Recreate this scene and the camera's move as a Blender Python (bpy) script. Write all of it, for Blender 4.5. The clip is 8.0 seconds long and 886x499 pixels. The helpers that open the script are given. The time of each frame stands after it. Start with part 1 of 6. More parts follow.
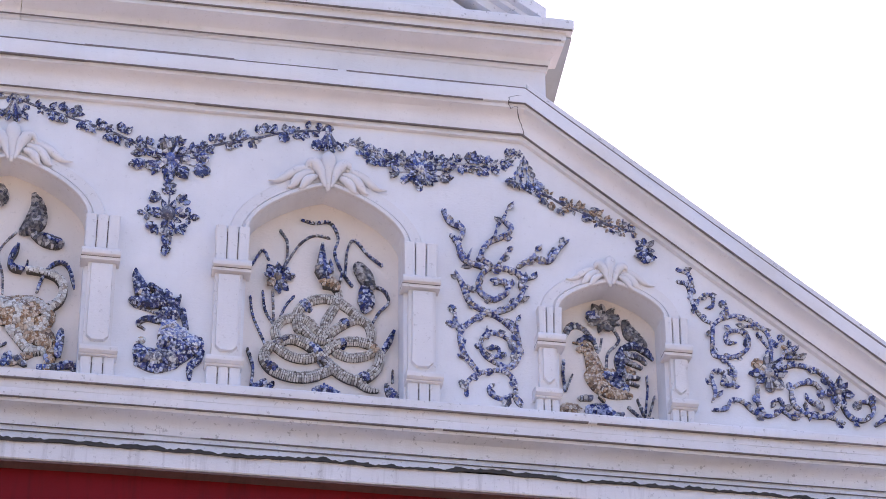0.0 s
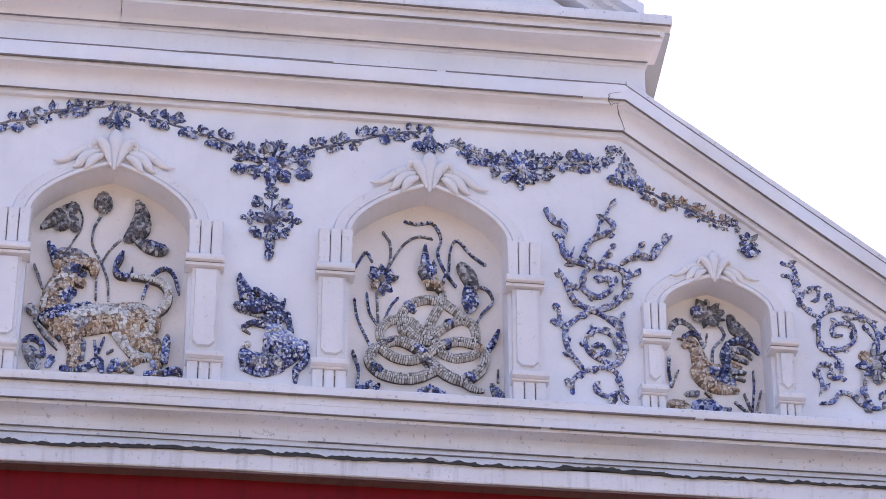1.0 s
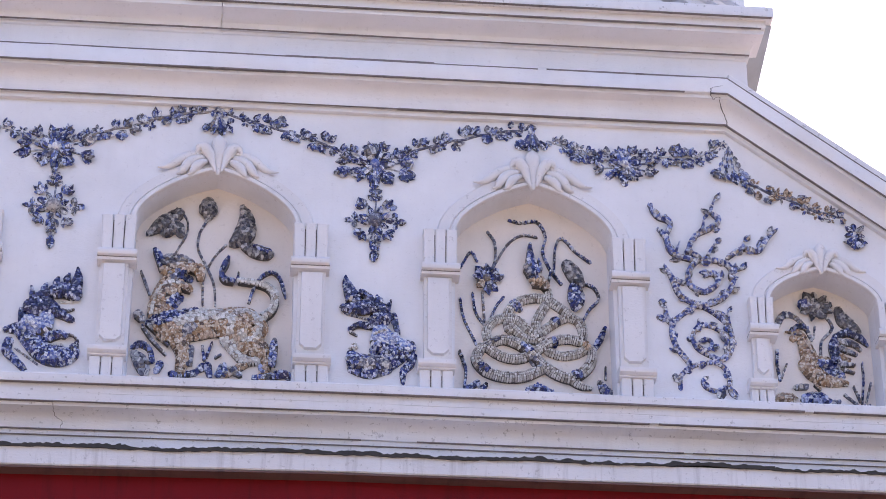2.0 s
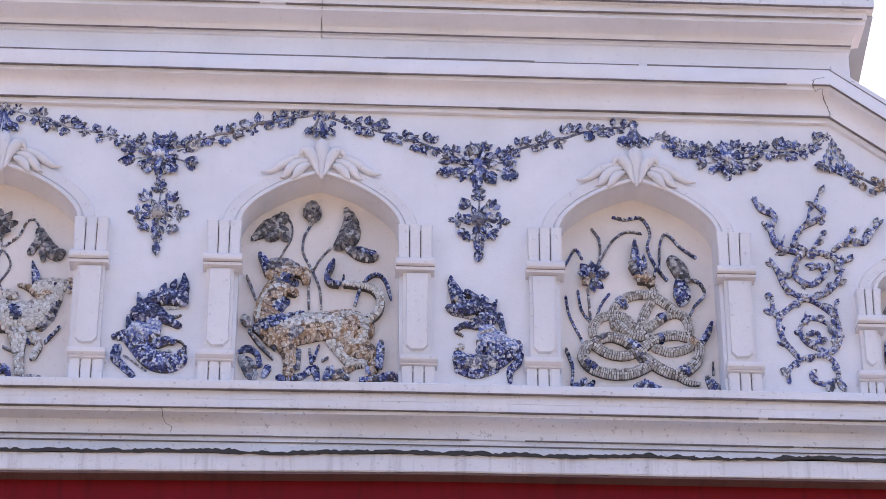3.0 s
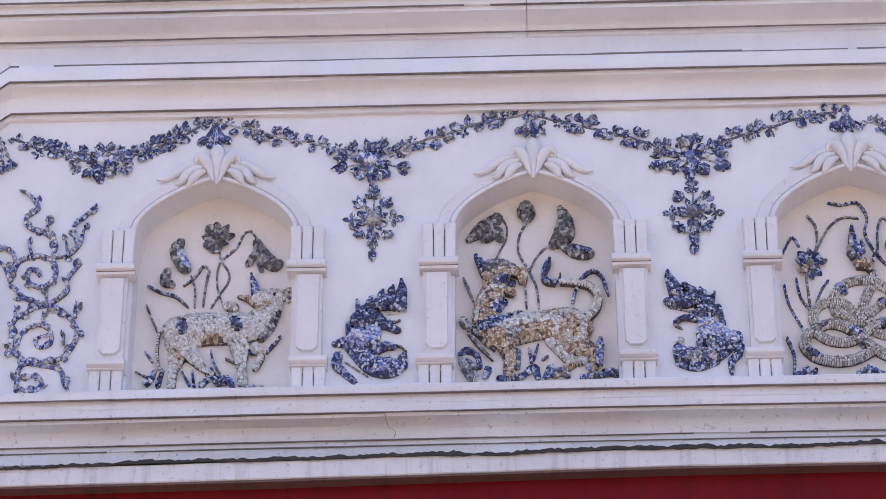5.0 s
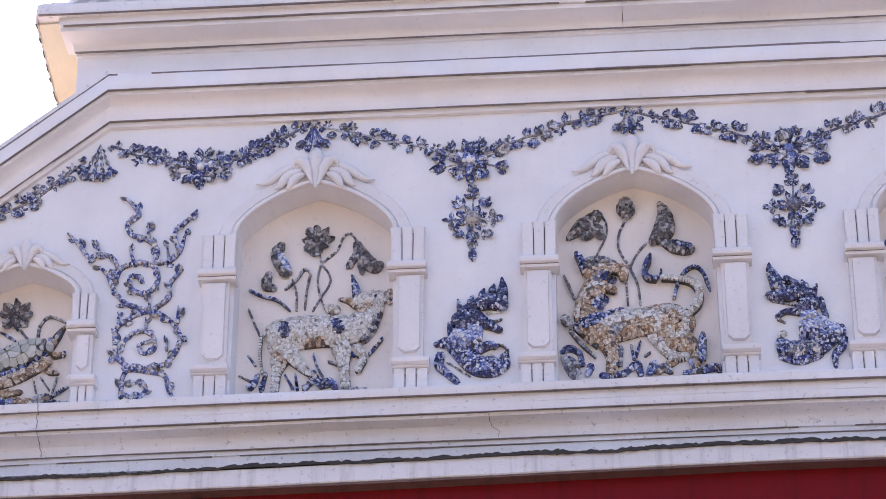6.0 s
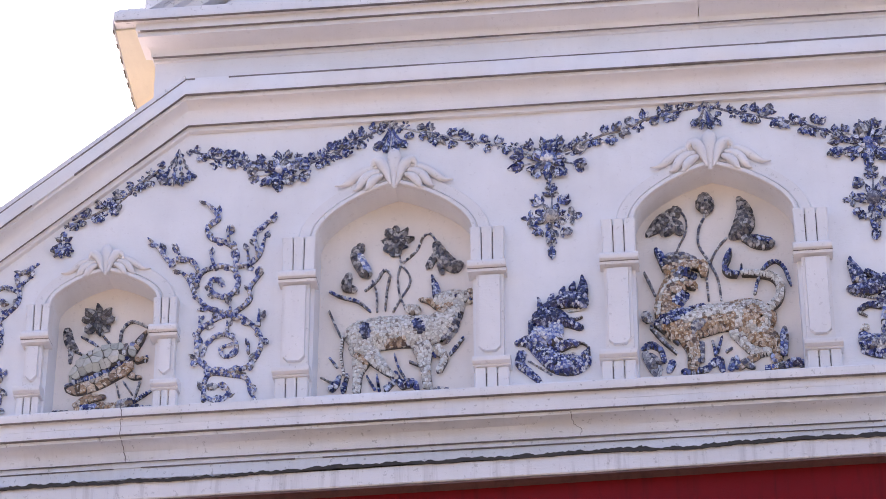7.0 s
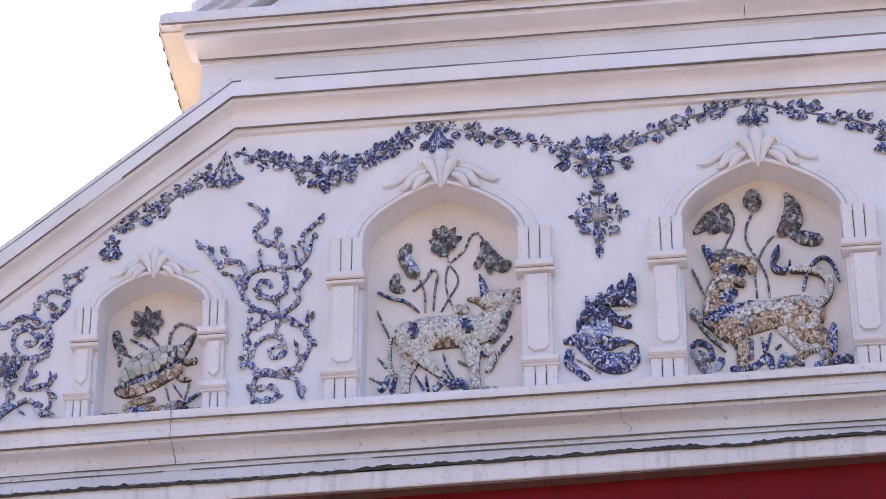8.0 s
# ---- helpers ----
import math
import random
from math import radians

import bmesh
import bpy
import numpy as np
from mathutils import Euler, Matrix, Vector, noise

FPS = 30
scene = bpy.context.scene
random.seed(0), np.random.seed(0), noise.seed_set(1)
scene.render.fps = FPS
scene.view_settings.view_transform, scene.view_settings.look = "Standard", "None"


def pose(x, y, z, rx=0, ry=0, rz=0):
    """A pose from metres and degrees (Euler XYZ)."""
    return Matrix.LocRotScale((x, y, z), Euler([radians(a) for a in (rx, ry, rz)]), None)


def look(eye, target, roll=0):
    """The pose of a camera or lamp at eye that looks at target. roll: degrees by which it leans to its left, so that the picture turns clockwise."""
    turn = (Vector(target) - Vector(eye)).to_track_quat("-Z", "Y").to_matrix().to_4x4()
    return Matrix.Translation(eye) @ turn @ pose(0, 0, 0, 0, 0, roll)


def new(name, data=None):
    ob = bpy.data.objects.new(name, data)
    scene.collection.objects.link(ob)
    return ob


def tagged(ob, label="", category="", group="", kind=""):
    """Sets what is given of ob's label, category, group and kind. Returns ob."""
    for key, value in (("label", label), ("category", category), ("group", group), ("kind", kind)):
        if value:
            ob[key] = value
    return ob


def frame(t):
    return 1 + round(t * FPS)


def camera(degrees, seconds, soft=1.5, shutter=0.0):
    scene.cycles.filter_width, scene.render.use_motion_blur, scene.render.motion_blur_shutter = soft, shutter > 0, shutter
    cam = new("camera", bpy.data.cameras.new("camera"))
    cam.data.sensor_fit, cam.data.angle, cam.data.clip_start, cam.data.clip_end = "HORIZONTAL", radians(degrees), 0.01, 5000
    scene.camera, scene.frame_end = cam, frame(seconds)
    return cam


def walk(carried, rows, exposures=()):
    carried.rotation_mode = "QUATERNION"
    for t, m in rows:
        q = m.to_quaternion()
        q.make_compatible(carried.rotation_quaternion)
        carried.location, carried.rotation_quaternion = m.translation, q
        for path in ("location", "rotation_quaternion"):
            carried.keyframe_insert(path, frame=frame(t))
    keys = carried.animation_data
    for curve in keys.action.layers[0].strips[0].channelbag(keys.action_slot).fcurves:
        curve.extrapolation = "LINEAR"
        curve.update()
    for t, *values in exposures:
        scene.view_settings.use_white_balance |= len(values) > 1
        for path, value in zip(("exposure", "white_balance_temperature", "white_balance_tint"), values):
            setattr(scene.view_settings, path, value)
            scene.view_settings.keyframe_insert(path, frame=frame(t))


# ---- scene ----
cam = camera(17.96, 8.0, soft=0.55)
EYE = (0.049, -13.568, 1.5)
# seconds, turn to the left, look up: a tripod pan
PAN = [
    (0.0, -10.144, 29.94), (0.5, -9.051, 29.936), (1.0, -7.718, 29.931), (1.5, -6.499, 29.922),
    (3.0, -2.788, 29.904), (3.5, -1.622, 29.895), (4.0, -0.158, 29.89), (4.5, 1.06, 29.88),
    (6.0, 4.641, 29.86), (6.5, 5.59, 29.852), (7.0, 6.512, 29.844), (7.5, 7.229, 29.838), (8.0, 7.632, 29.836),
]
walk(cam, [(t, pose(*EYE, 90 + up, 0, turn)) for t, turn, up in PAN], exposures=[(0.0, 1.65, 6300, 31), (8.0, 1.65, 6530, 31)])

# ---- light: the facade lies in open shade, the sun stands behind the building ----
SUN_ELEVATION, SUN_AZIMUTH = 42.0, -18.0   # azimuth from +y towards +x
world = bpy.data.worlds.new("world")
scene.world = world
world.use_nodes = True
wn = world.node_tree.nodes
sky = wn.new("ShaderNodeTexSky")
sky.sky_type = 'NISHITA'
sky.sun_disc = False
sky.sun_elevation = radians(SUN_ELEVATION)
sky.sun_rotation = radians(SUN_AZIMUTH)
sky.air_density, sky.dust_density, sky.ozone_density = 1.0, 4.0, 1.0
wn["Background"].inputs["Strength"].default_value = 0.15
world.node_tree.links.new(sky.outputs[0], wn["Background"].inputs["Color"])
sun = new("sun", bpy.data.lights.new("sun", 'SUN'))
sun.data.energy, sun.data.angle, sun.data.color = 4.0, radians(0.6), (1.0, 0.93, 0.82)
a, e = radians(SUN_AZIMUTH), radians(SUN_ELEVATION)
sun.matrix_world = look((60 * math.sin(a) * math.cos(e), 60 * math.cos(a) * math.cos(e), 60 * math.sin(e)), (0, 0, 0))


# ---- materials ----
def material(name, rough=0.7, metal=0.0):
    m = bpy.data.materials.new(name)
    m.use_nodes = True
    b = m.node_tree.nodes["Principled BSDF"]
    b.inputs["Roughness"].default_value, b.inputs["Metallic"].default_value = rough, metal
    return m, m.node_tree.nodes, m.node_tree.links, b


def ramp(nodes, stops):
    r = nodes.new("ShaderNodeValToRGB")
    while len(r.color_ramp.elements) < len(stops):
        r.color_ramp.elements.new(0.5)
    for el, (at, col) in zip(r.color_ramp.elements, stops):
        el.position, el.color = at, (*col, 1)
    return r


def coords(nodes, links, scale):
    g = nodes.new("ShaderNodeNewGeometry")
    v = nodes.new("ShaderNodeVectorMath")
    v.operation = 'MULTIPLY'
    v.inputs[1].default_value = scale
    links.new(g.outputs["Position"], v.inputs[0])
    return v.outputs[0]


def tex_noise(nodes, links, vec, scale, detail=4, rough=0.55):
    n = nodes.new("ShaderNodeTexNoise")
    n.inputs["Scale"].default_value, n.inputs["Detail"].default_value, n.inputs["Roughness"].default_value = scale, detail, rough
    links.new(vec, n.inputs["Vector"])
    return n.outputs["Fac"]


def mixed(nodes, links, fac, a, b, mode='MIX'):
    m = nodes.new("ShaderNodeMix")
    m.data_type, m.blend_type = 'RGBA', mode
    for sock, val in ((m.inputs[0], fac), (m.inputs[6], a), (m.inputs[7], b)):
        if isinstance(val, tuple):
            sock.default_value = (*val, 1)
        elif isinstance(val, (int, float)):
            sock.default_value = val
        else:
            links.new(val, sock)
    return m.outputs[2]


def bumped(nodes, links, bsdf, height, strength, dist):
    b = nodes.new("ShaderNodeBump")
    b.inputs["Strength"].default_value, b.inputs["Distance"].default_value = strength, dist
    links.new(height, b.inputs["Height"])
    links.new(b.outputs[0], bsdf.inputs["Normal"])


def plaster(name, base, stain, amount, specks=0.1):
    """Painted lime plaster with brush relief, faint patches and rain streaks."""
    m, n, l, b = material(name, 0.62)
    p = coords(n, l, (1, 1, 1))
    patch = tex_noise(n, l, p, 1.7, 6, 0.6)
    r1 = ramp(n, [(0.30, tuple(c * 0.88 for c in base)), (0.62, base), (0.85, tuple(min(1, c * 1.03) for c in base))])
    l.new(patch, r1.inputs[0])
    streak = tex_noise(n, l, coords(n, l, (9, 2, 0.9)), 1.6, 6, 0.65)
    r2 = ramp(n, [(0.52, (0, 0, 0)), (0.80, (amount, amount, amount))])
    l.new(streak, r2.inputs[0])
    c1 = mixed(n, l, r2.outputs[0], r1.outputs[0], stain)
    speck = tex_noise(n, l, p, 31, 4, 0.75)
    r3 = ramp(n, [(0.60, (0, 0, 0)), (0.66, (specks,) * 3)])
    l.new(speck, r3.inputs[0])
    c2 = mixed(n, l, r3.outputs[0], c1, tuple(c * 0.55 for c in stain))
    l.new(c2, b.inputs["Base Color"])
    grain = tex_noise(n, l, coords(n, l, (1, 1, 2.2)), 38, 5, 0.6)
    bumped(n, l, b, grain, 0.25, 0.006)
    return m


def porcelain(name, stops, rough=0.2, figure=(0.04, 0.06, 0.25), amount=0.5, pale=(0.68, 0.71, 0.77), white=0.0):
    """Broken glazed crockery: each piece has its own tone, with a painted figure."""
    m, n, l, b = material(name, rough)
    g, o = n.new("ShaderNodeNewGeometry"), n.new("ShaderNodeObjectInfo")
    add, fr = n.new("ShaderNodeMath"), n.new("ShaderNodeMath")
    add.operation, fr.operation = 'ADD', 'FRACT'
    l.new(g.outputs["Random Per Island"], add.inputs[0])
    l.new(o.outputs["Random"], add.inputs[1])
    l.new(add.outputs[0], fr.inputs[0])
    r = ramp(n, stops)
    l.new(fr.outputs[0], r.inputs[0])
    p = coords(n, l, (1, 1, 1))
    fig = tex_noise(n, l, p, 58, 3, 0.6)
    rf = ramp(n, [(0.50, (0, 0, 0)), (0.58, (amount,) * 3)])
    l.new(fig, rf.inputs[0])
    c = mixed(n, l, rf.outputs[0], r.outputs[0], figure)
    if white:
        fig2 = tex_noise(n, l, p, 66, 2, 0.5)
        rw = ramp(n, [(0.57, (0, 0, 0)), (0.61, (white,) * 3)])
        l.new(fig2, rw.inputs[0])
        c = mixed(n, l, rw.outputs[0], c, pale)
    dirt = tex_noise(n, l, p, 21, 5, 0.65)
    rd = ramp(n, [(0.58, (0, 0, 0)), (0.82, (0.5, 0.5, 0.5))])
    l.new(dirt, rd.inputs[0])
    c = mixed(n, l, rd.outputs[0], c, (0.13, 0.11, 0.09))
    l.new(c, b.inputs["Base Color"])
    rr = ramp(n, [(0.4, (rough, rough, rough)), (0.75, (0.6, 0.6, 0.6))])
    l.new(dirt, rr.inputs[0])
    l.new(rr.outputs[0], b.inputs["Roughness"])
    bumped(n, l, b, tex_noise(n, l, p, 90, 2, 0.5), 0.2, 0.004)
    return m


WHITE = plaster("white_painted_plaster", (0.80, 0.79, 0.79), (0.40, 0.36, 0.33), 0.07, 0.12)
LEDGE = plaster("weathered_white_plaster", (0.78, 0.77, 0.772), (0.27, 0.24, 0.22), 0.16, 0.45)
ORNAMENT = plaster("moulded_white_stucco", (0.775, 0.75, 0.735), (0.42, 0.36, 0.32), 0.12, 0.25)
CREAM_WALL = plaster("cream_painted_plaster", (0.70, 0.655, 0.52), (0.48, 0.43, 0.34), 0.25)
NICHE = plaster("warm_white_niche_plaster", (0.82, 0.755, 0.69), (0.45, 0.38, 0.32), 0.1, 0.15)
RED = plaster("red_painted_board", (0.185, 0.006, 0.009), (0.055, 0.006, 0.007), 0.85)
RED.node_tree.nodes["Principled BSDF"].inputs["Specular IOR Level"].default_value = 0.15
BOARD = plaster("stained_white_board", (0.74, 0.73, 0.73), (0.20, 0.18, 0.17), 0.6, 0.3)
BROWN = plaster("weathered_brown_board", (0.15, 0.085, 0.072), (0.035, 0.025, 0.025), 0.8)
FLASHING = plaster("grimy_lead_flashing", (0.032, 0.029, 0.026), (0.008, 0.008, 0.008), 0.8, 0.5)
ROOF = plaster("faded_tile_roof_covering", (0.22, 0.15, 0.10), (0.10, 0.07, 0.05), 0.5)
PAVING = plaster("pale_concrete_ground", (0.25, 0.21, 0.17), (0.15, 0.125, 0.10), 0.4)
MORTAR = plaster("grey_brown_mortar", (0.07, 0.06, 0.054), (0.03, 0.026, 0.024), 0.5)
# mould on the mouldings; also colours the groove strips that deepen their shade
GRIME_SHADE = plaster("black_mould_grime", (0.21, 0.18, 0.172), (0.04, 0.034, 0.034), 0.9)
# soffit plaster with the shade of the east side put into its colour
SHADED_SOFFIT = plaster("grey_painted_plaster", (0.44, 0.48, 0.52), (0.2, 0.2, 0.2), 0.3)
SKY_BLOCK = plaster("dull_green_boundary", (0.07, 0.085, 0.05), (0.03, 0.035, 0.02), 0.5)
CRACK = plaster("dark_crack", (0.10, 0.09, 0.09), (0.04, 0.04, 0.04), 0.5)

BLUES = [(0.0, (0.010, 0.013, 0.045)), (0.25, (0.025, 0.034, 0.13)), (0.45, (0.06, 0.08, 0.27)), (0.60, (0.15, 0.20, 0.44)), (0.72, (0.40, 0.45, 0.64)),
         (0.84, (0.74, 0.77, 0.83)), (0.94, (0.10, 0.09, 0.085))]
BLUE = porcelain("blue_and_white_porcelain", BLUES, 0.12, (0.012, 0.018, 0.09), 0.7, white=0.7)
NAVY = porcelain("navy_porcelain", [(0.0, (0.008, 0.010, 0.03)), (0.4, (0.02, 0.027, 0.09)), (0.65, (0.05, 0.065, 0.21)), (0.82, (0.20, 0.24, 0.42)), (0.92, (0.66, 0.69, 0.76))], 0.12, (0.015, 0.02, 0.09), 0.7, white=0.35)
VINE = porcelain("mixed_blue_porcelain", [(0.0, (0.02, 0.027, 0.10)), (0.16, (0.06, 0.08, 0.27)), (0.32, (0.18, 0.23, 0.48)), (0.50, (0.48, 0.52, 0.66)), (0.66, (0.74, 0.75, 0.79)),
                 (0.80, (0.48, 0.40, 0.31)), (0.90, (0.16, 0.13, 0.11)), (0.97, (0.72, 0.69, 0.63))], 0.12, (0.03, 0.045, 0.19), 0.6, white=0.5)
PALEBLUE = porcelain("pale_blue_porcelain", [(0.0, (0.08, 0.12, 0.36)), (0.3, (0.30, 0.38, 0.62)), (0.6, (0.62, 0.66, 0.74)), (0.85, (0.75, 0.76, 0.78))], 0.16, (0.04, 0.06, 0.26), 0.6, white=0.4)
CREAM = porcelain("cream_glazed_porcelain", [(0.0, (0.46, 0.43, 0.38)), (0.3, (0.62, 0.62, 0.58)), (0.62, (0.78, 0.78, 0.75)), (0.9, (0.52, 0.46, 0.38)), (0.97, (0.26, 0.22, 0.19))],
                  0.14, (0.22, 0.18, 0.14), 0.25, (0.84, 0.83, 0.79), 0.7)
TAN = porcelain("tan_glazed_porcelain", [(0.0, (0.30, 0.17, 0.085)), (0.22, (0.50, 0.35, 0.22)), (0.5, (0.66, 0.56, 0.45)), (0.75, (0.44, 0.29, 0.17)), (0.9, (0.13, 0.085, 0.06))],
                0.14, (0.14, 0.08, 0.045), 0.5, (0.80, 0.76, 0.66), 0.7)
GREY = porcelain("grey_white_porcelain", [(0.0, (0.05, 0.055, 0.09)), (0.3, (0.18, 0.18, 0.22)), (0.55, (0.50, 0.50, 0.50)), (0.75, (0.70, 0.69, 0.66)), (0.9, (0.22, 0.18, 0.14))],
                 0.14, (0.03, 0.04, 0.12), 0.6, white=0.35)
LEAF = porcelain("dark_grey_leaf_porcelain", [(0.0, (0.035, 0.035, 0.042)), (0.35, (0.10, 0.095, 0.095)), (0.65, (0.22, 0.20, 0.19)), (0.88, (0.48, 0.46, 0.44))], 0.16, (0.03, 0.03, 0.07), 0.6, (0.5, 0.49, 0.48), 0.3)
SCALE = porcelain("pale_scale_porcelain", [(0.0, (0.40, 0.36, 0.30)), (0.3, (0.60, 0.57, 0.51)), (0.7, (0.78, 0.77, 0.72)), (0.88, (0.46, 0.42, 0.38)), (0.95, (0.22, 0.18, 0.15))],
                  0.14, (0.3, 0.26, 0.22), 0.2)
SHELL = porcelain("green_grey_shell_porcelain", [(0.0, (0.36, 0.37, 0.34)), (0.5, (0.50, 0.52, 0.47)), (0.9, (0.62, 0.61, 0.56))], 0.18, (0.3, 0.31, 0.28), 0.2)
TONES = {"blue": BLUE, "navy": NAVY, "vine": VINE, "paleblue": PALEBLUE, "cream": CREAM, "tan": TAN, "grey": GREY, "leaf": LEAF, "bud": LEAF, "scale": SCALE, "shell": SHELL}


# ---- building helpers ----
def part(name, bm, mat, parent=None, label=""):
    me = bpy.data.meshes.new(name)
    bmesh.ops.recalc_face_normals(bm, faces=bm.faces)
    bm.to_mesh(me)
    bm.free()
    for m in (mat if isinstance(mat, list) else [mat]):
        me.materials.append(m)
    ob = new(name, me)
    if parent:
        ob.parent = parent
        ob.matrix_parent_inverse = parent.matrix_world.inverted()
    return tagged(ob, label)


def smooth(ob, angle=40):
    me = ob.data
    me.polygons.foreach_set("use_smooth", [True] * len(me.polygons))
    me.set_sharp_from_angle(angle=radians(angle))
    return ob


def holder(name, x, y, z, label, category, group="", kind=""):
    ob = new(name)
    ob.location = (x, y, z)
    ob.matrix_world = Matrix.Translation((x, y, z))
    return tagged(ob, label, category, group, kind)


def box(bm, x0, x1, y0, y1, z0, z1, bevel=0.0):
    made = bmesh.ops.create_cube(bm, size=1.0, matrix=Matrix.LocRotScale(((x0 + x1) / 2, (y0 + y1) / 2, (z0 + z1) / 2), None, (x1 - x0, y1 - y0, z1 - z0)))
    if bevel:
        edges = list({ed for v in made["verts"] for ed in v.link_edges})
        bmesh.ops.bevel(bm, geom=edges, offset=bevel, segments=2, affect='EDGES', profile=0.6)


def stations(path, step, wave):
    """Adds stations to straight runs, so that hand-drawn mouldings can waver a little."""
    out = []
    for (x0, z0), (x1, z1) in zip(path, path[1:]):
        n = max(1, int(math.hypot(x1 - x0, z1 - z0) / step))
        out += [(x0 + (x1 - x0) * i / n, z0 + (z1 - z0) * i / n) for i in range(n)]
    return out + [path[-1]]


def sweep(bm, path, profile, y0=0.0, closed=False, waver=0.0, plumb=False):
    """A moulding in the wall's plane: path of (x, z), profile of (out of the wall, up from the path; plumb: straight up)."""
    n = len(path)
    rings = []
    for i, (x, z) in enumerate(path):
        def unit(j, k):
            dx, dz = path[k][0] - path[j][0], path[k][1] - path[j][1]
            d = math.hypot(dx, dz) or 1
            return -dz / d, dx / d
        na = unit(i - 1, i) if i or closed else unit(0, 1)
        nb = unit(i, (i + 1) % n) if i < n - 1 or closed else na
        mx, mz = na[0] + nb[0], na[1] + nb[1]
        k = 2 / max(0.3, mx * mx + mz * mz)
        if plumb:
            mx, mz, k = 0.0, 1.0, 1.0
        ring = []
        for j, (out, up) in enumerate(profile):
            w = waver * noise.noise((x * 2.3, z * 2.3, j * 3.1)) if waver else 0
            o2 = waver * 0.8 * noise.noise((x * 3.1, z * 3.1, 40 + j * 2.7)) if waver and out else 0
            ring.append(bm.verts.new((x + mx * k * (up + w), y0 - out - o2, z + mz * k * (up + w))))
        rings.append(ring)
    for a, b in zip(rings, rings[1:] + ([rings[0]] if closed else [])):
        for j in range(len(profile) - 1):
            bm.faces.new((a[j], a[j + 1], b[j + 1], b[j]))
    if not closed:
        for ring in (rings[0], rings[-1]):
            bm.faces.new(ring)


def curve_points(pts, per=6):
    """A smooth curve through control points of any dimension."""
    p = [np.array(q, float) for q in pts]
    if len(p) == 2:
        return [p[0] + (p[1] - p[0]) * i / per for i in range(per + 1)]
    p = [2 * p[0] - p[1]] + p + [2 * p[-1] - p[-2]]
    out = []
    for i in range(1, len(p) - 2):
        for k in range(per):
            t = k / per
            out.append(0.5 * (2 * p[i] + (p[i + 1] - p[i - 1]) * t + (2 * p[i - 1] - 5 * p[i] + 4 * p[i + 1] - p[i + 2]) * t ** 2
                              + (3 * p[i] - p[i - 1] - 3 * p[i + 1] + p[i + 2]) * t ** 3))
    return out + [p[-2]]


def half_tube(bm, pts, y0, depth=0.6, sides=8, mat=0, lift=0.0):
    """A half-round tapering roll on the plane y0 through (x, z, r)."""
    rings = []
    n = len(pts)
    for i, (x, z, r) in enumerate(pts):
        a, b = pts[max(0, i - 1)], pts[min(n - 1, i + 1)]
        dx, dz = b[0] - a[0], b[1] - a[1]
        d = math.hypot(dx, dz) or 1
        nx, nz = -dz / d, dx / d
        r = max(r, 0.002)
        rings.append([bm.verts.new((x + nx * r * math.cos(t), y0 - lift - depth * r * math.sin(t) + (lift + 0.01 if k in (0, sides) else 0), z + nz * r * math.cos(t)))
                      for k, t in enumerate(math.pi * q / sides for q in range(sides + 1))])
    for a, b in zip(rings, rings[1:]):
        for j in range(sides):
            bm.faces.new((a[j], a[j + 1], b[j + 1], b[j])).material_index = mat
    # rounded ends
    for ring, (x, z, r), s in ((rings[0], pts[0], pts[1]), (rings[-1], pts[-1], pts[-2])):
        dx, dz = x - s[0], z - s[1]
        d = math.hypot(dx, dz) or 1
        tip = bm.verts.new((x + dx / d * r * 0.8, y0 - lift - depth * r * 0.25, z + dz / d * r * 0.8))
        for j in range(sides):
            bm.faces.new((ring[j], ring[j + 1], tip)).material_index = mat


def clip_cell(poly, cx, cz, qx, qz):
    """The part of a polygon that lies nearer to c than to q."""
    mx, mz, dx, dz = (cx + qx) / 2, (cz + qz) / 2, qx - cx, qz - cz
    side = [(x - mx) * dx + (z - mz) * dz for x, z in poly]
    out = []
    for i, (p, s) in enumerate(zip(poly, side)):
        q, t = poly[(i + 1) % len(poly)], side[(i + 1) % len(poly)]
        if s <= 0:
            out.append(p)
        if (s < 0) != (t < 0) and s != t:
            k = s / (s - t)
            out.append((p[0] + (q[0] - p[0]) * k, p[1] + (q[1] - p[1]) * k))
    return out


